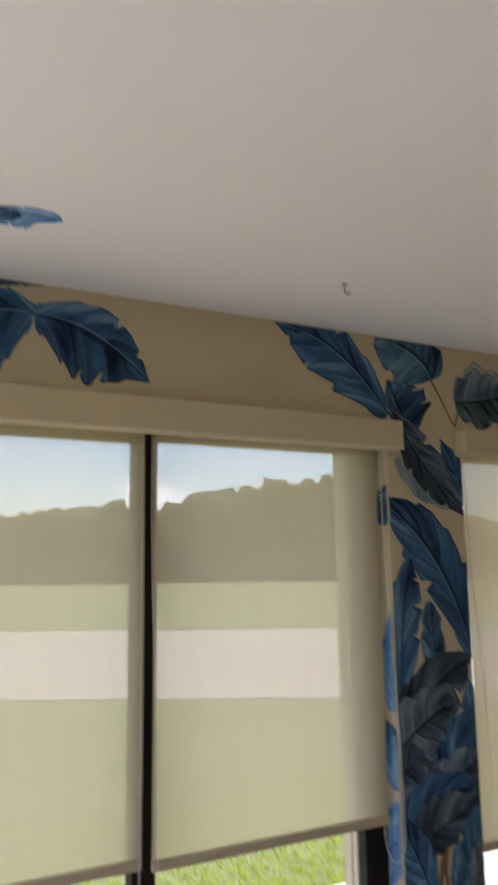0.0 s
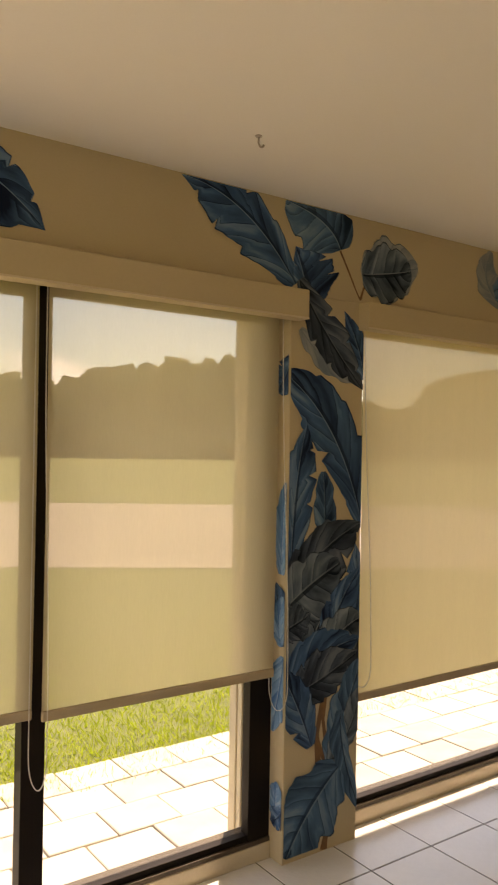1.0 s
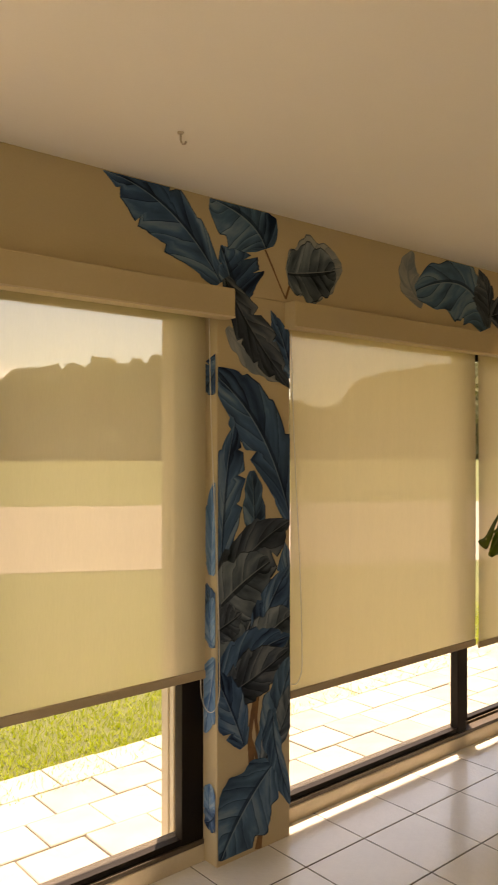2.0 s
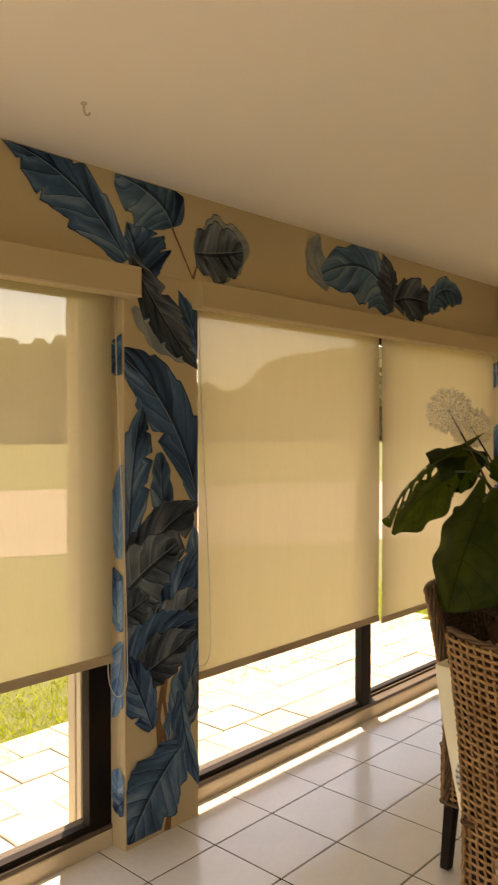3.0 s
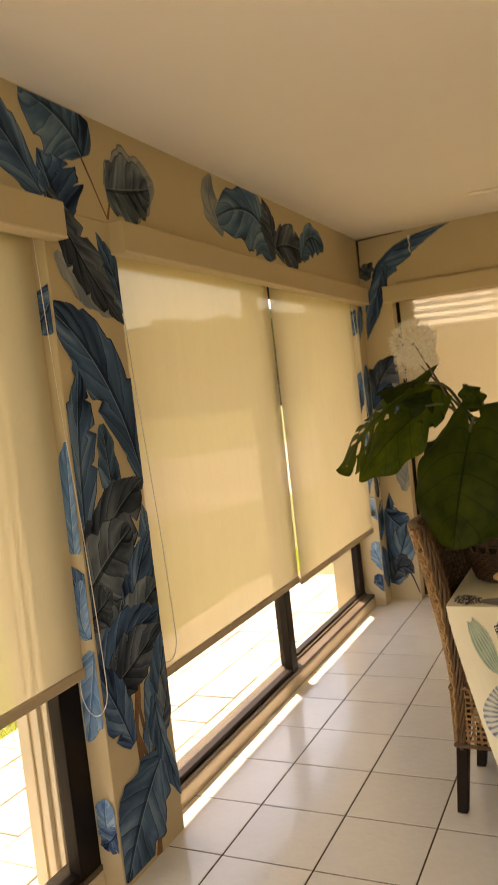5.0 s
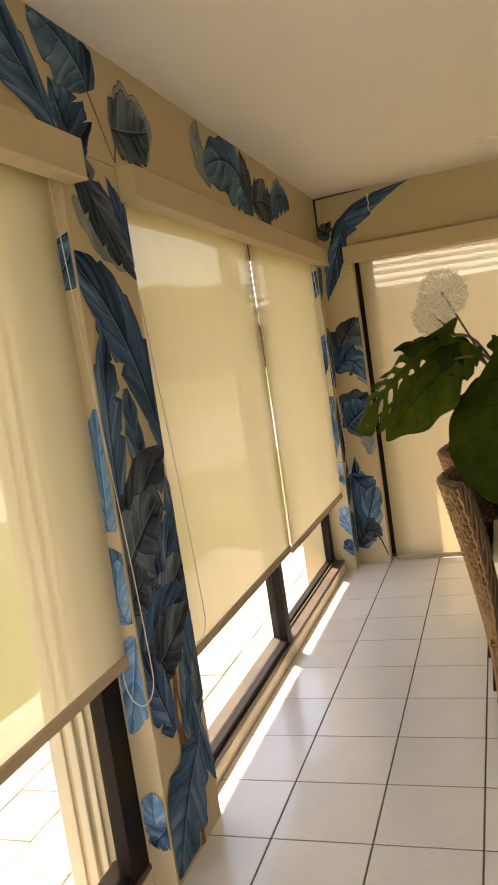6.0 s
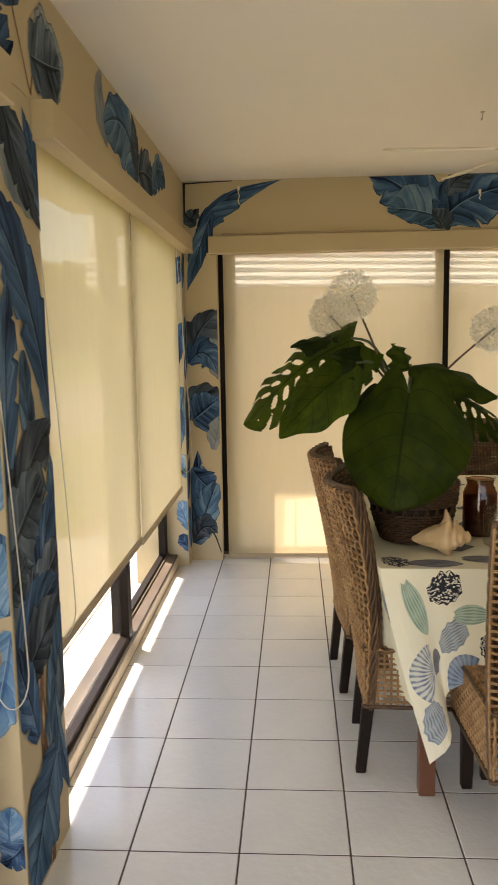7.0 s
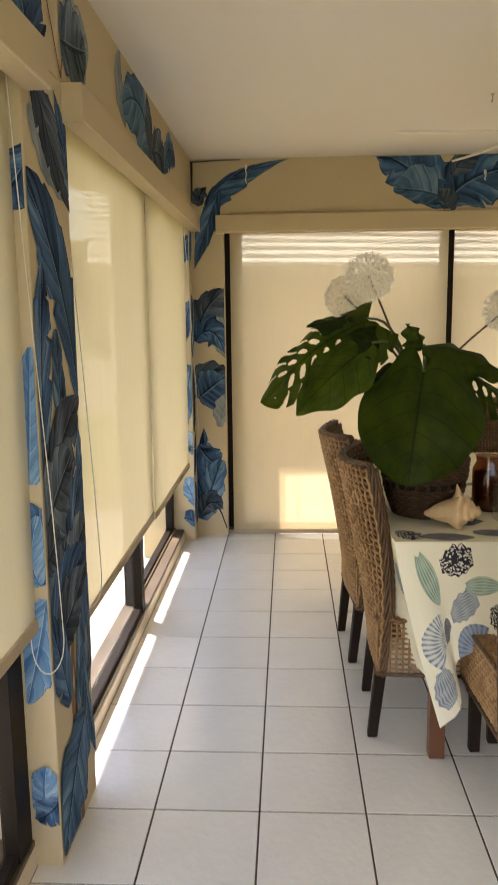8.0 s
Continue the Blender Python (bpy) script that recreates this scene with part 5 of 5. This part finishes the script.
for k in range(5):
    a = math.atan2(1.68 - 1.13, 3.25 - 3.29) - k * math.tau / 5
    turn = Matrix.Rotation(a, 4, "Z") @ Matrix.Rotation(radians(-15), 4, "X")
    bm = bmesh.new()
    add_box(bm, 0.09, 0.20, -0.018, 0.018, -0.004, 0.0, bevel=0.001)
    bm.transform(Matrix.Translation((0, 0, -0.298)) @ turn)
    blade = bmesh.new()
    n = 14
    low = []
    for i in range(n + 1):
        t = i / n
        x = 0.16 + 0.40 * t
        w = (0.050 + 0.018 * t) * (1 if t < 0.86 else math.sqrt(max(0.02, 1 - ((t - 0.86) / 0.14) ** 2)))
        low.append((x, w))
    verts = [[blade.verts.new((x, s * w, z)) for x, w in low] for s, z in ((-1, 0.0), (1, 0.0), (-1, 0.006), (1, 0.006))]
    for i in range(n):
        blade.faces.new((verts[0][i], verts[0][i + 1], verts[1][i + 1], verts[1][i])[::-1])
        blade.faces.new((verts[2][i], verts[2][i + 1], verts[3][i + 1], verts[3][i]))
        blade.faces.new((verts[0][i], verts[2][i], verts[2][i + 1], verts[0][i + 1])[::-1])
        blade.faces.new((verts[1][i], verts[3][i], verts[3][i + 1], verts[1][i + 1]))
    blade.faces.new((verts[0][n], verts[1][n], verts[3][n], verts[2][n]))
    blade.faces.new((verts[0][0], verts[2][0], verts[3][0], verts[1][0]))
    blade.transform(Matrix.Translation((0, 0, -0.300)) @ turn)
    bl = part("blade", blade, FANWHITE, fan, "cream fan blade")
    part("bracket", bm, FANBRASS, bl)

# ---- small ceiling hooks ----
HOOKWIRE = surface("hook_wire", (0.58, 0.50, 0.40), (0.46, 0.39, 0.30), 0.45, 12, 80, 0.05)
for x, y in ((1.585, 2.312), (3.905, 1.18)):
    hook = thing("ceiling_hook", (x, y, CEILING), "small white screw hook in the ceiling", "hook", "ceiling hooks")
    part("plate", lathe(bmesh.new(), [(0.002, 0.0), (0.010, 0.0), (0.009, -0.004), (0.003, -0.005)], 16), HOOKWIRE, hook)
    part("hook_wire", tube(bmesh.new(), [(0, 0, -0.003), (0, 0, -0.018)] + [(0.010 - 0.010 * math.cos(a), 0, -0.018 - 0.014 * math.sin(a)) for a in (0.3, 0.8, 1.3, 1.8, 2.3, 2.8)], 0.0030, 7), HOOKWIRE, hook, smooth=True)

# ---- wire hooks on the end wall ----
for y, z, drop in ((2.36, 2.385, 0.10), (0.88, 2.325, 0.05)):
    hook = thing("wall_hook", (FACE_C - 0.004, y, z), "thin white wire hook hanging on the painted wall", "hook", "wall hooks")
    part("wire", tube(bmesh.new(), [(0, 0.004, 0), (-0.006, 0.002, -0.25 * drop), (-0.004, -0.004, -0.5 * drop), (-0.006, 0.004, -0.75 * drop), (-0.004, -0.003, -drop)], 0.0035, 7), FANWHITE, hook, smooth=True)
    part("plate", box(-0.002, 0.003, -0.008, 0.008, -0.012, 0.012, bevel=0.002), FANWHITE, hook)


# ---- floor tiles and paving, piece by piece ----
T = 0.318
CUBE_F = [(0, 1, 3, 2), (4, 6, 7, 5), (0, 4, 5, 1), (2, 3, 7, 6), (0, 2, 6, 4), (1, 5, 7, 3)]


def block_field(name, blocks, material, parent):
    """Many plain blocks (x0, x1, y0, y1, z0, z1) in one mesh."""
    vs, fs = [], []
    for x0, x1, y0, y1, z0, z1 in blocks:
        n = len(vs)
        vs += [(x, y, z) for x in (x0, x1) for y in (y0, y1) for z in (z0, z1)]
        fs += [tuple(n + k for k in f) for f in CUBE_F]
    me = bpy.data.meshes.new(name)
    me.from_pydata(vs, [], fs)
    me.materials.append(material)
    ob = new(name, me)
    ob.parent = parent
    return tagged(ob, kind="stuff")


def piece_mesh(name, w, d, h, material, bevel):
    bm = bmesh.new()
    add_box(bm, -w / 2, w / 2, -d / 2, d / 2, -h, 0, bevel=bevel, segs=1)
    me = bpy.data.meshes.new(name)
    bm.to_mesh(me)
    bm.free()
    me.materials.append(material)
    return me


def lay(name, me, parent, x, y, z, rx=0.0, ry=0.0):
    ob = new(name, me)
    ob.parent = parent
    ob.matrix_basis = pose(x, y, z, rx, ry, 0)
    return ob


tile_me = piece_mesh("tile", T - 0.0055, T - 0.0055, 0.009, TILE, 0.0012)
rest = []
for i in range(-15, 11):
    for j in range(-15, 3):
        x0, y0 = 2.288 + i * T, 2.192 + (j - 1) * T
        x, y = x0 + T / 2, y0 + T / 2
        if x0 < WEST or y0 < SOUTH:
            continue
        x1, y1 = min(x0 + T, FACE_C + 0.09), min(y0 + T, FACE_A + 0.074)
        whole = x1 - x0 > T - 0.001 and y1 - y0 > T - 0.001
        if x1 - x0 < 0.03 or y1 - y0 < 0.03:
            continue
        if whole and x0 > 1.2 and y0 > 0.2:
            lay("tile", tile_me, floor, x, y, 0.0, rng.uniform(-0.08, 0.08), rng.uniform(-0.08, 0.08))
        elif x0 > 1.2 and y0 > 0.2:
            cut = piece_mesh("tile", x1 - x0 - 0.005, y1 - y0 - 0.0055, 0.009, TILE, 0.0012)
            lay("tile", cut, floor, (x0 + x1) / 2, (y0 + y1) / 2, 0.0)
        else:
            rest.append((x0 + 0.0025, x1 - 0.0025, y0 + 0.0025, y1 - 0.0025, -0.009, 0))
block_field("tile_field", rest, TILE, floor)

PW, PD = 0.31, 0.25
paver_me = piece_mesh("paver", PW - 0.007, PD - 0.007, 0.04, PAVER, 0.004)
for j in range(-1, 4):
    for i in range(0, 20):
        x, y = 0.2 + i * PW + (PW / 2 if j % 2 else 0), 3.335 + j * PD
        if x > 6.6:
            continue
        lay("paver", paver_me, patio, x, y, YARD + rng.uniform(-0.003, 0.003), rng.uniform(-0.6, 0.6), rng.uniform(-0.6, 0.6))
rest = []
for i in range(21):
    for j in range(27):
        x, y = 5.75 + i * PW + (PW / 2 if j % 2 else 0), 2.9 - j * PD
        rest.append((x - PW / 2 + 0.005, x + PW / 2 - 0.005, y - PD / 2 + 0.005, y + PD / 2 - 0.005, YARD - 0.04, YARD + rng.uniform(-0.003, 0.003)))
block_field("paving_field", rest, PAVER, patio_end)
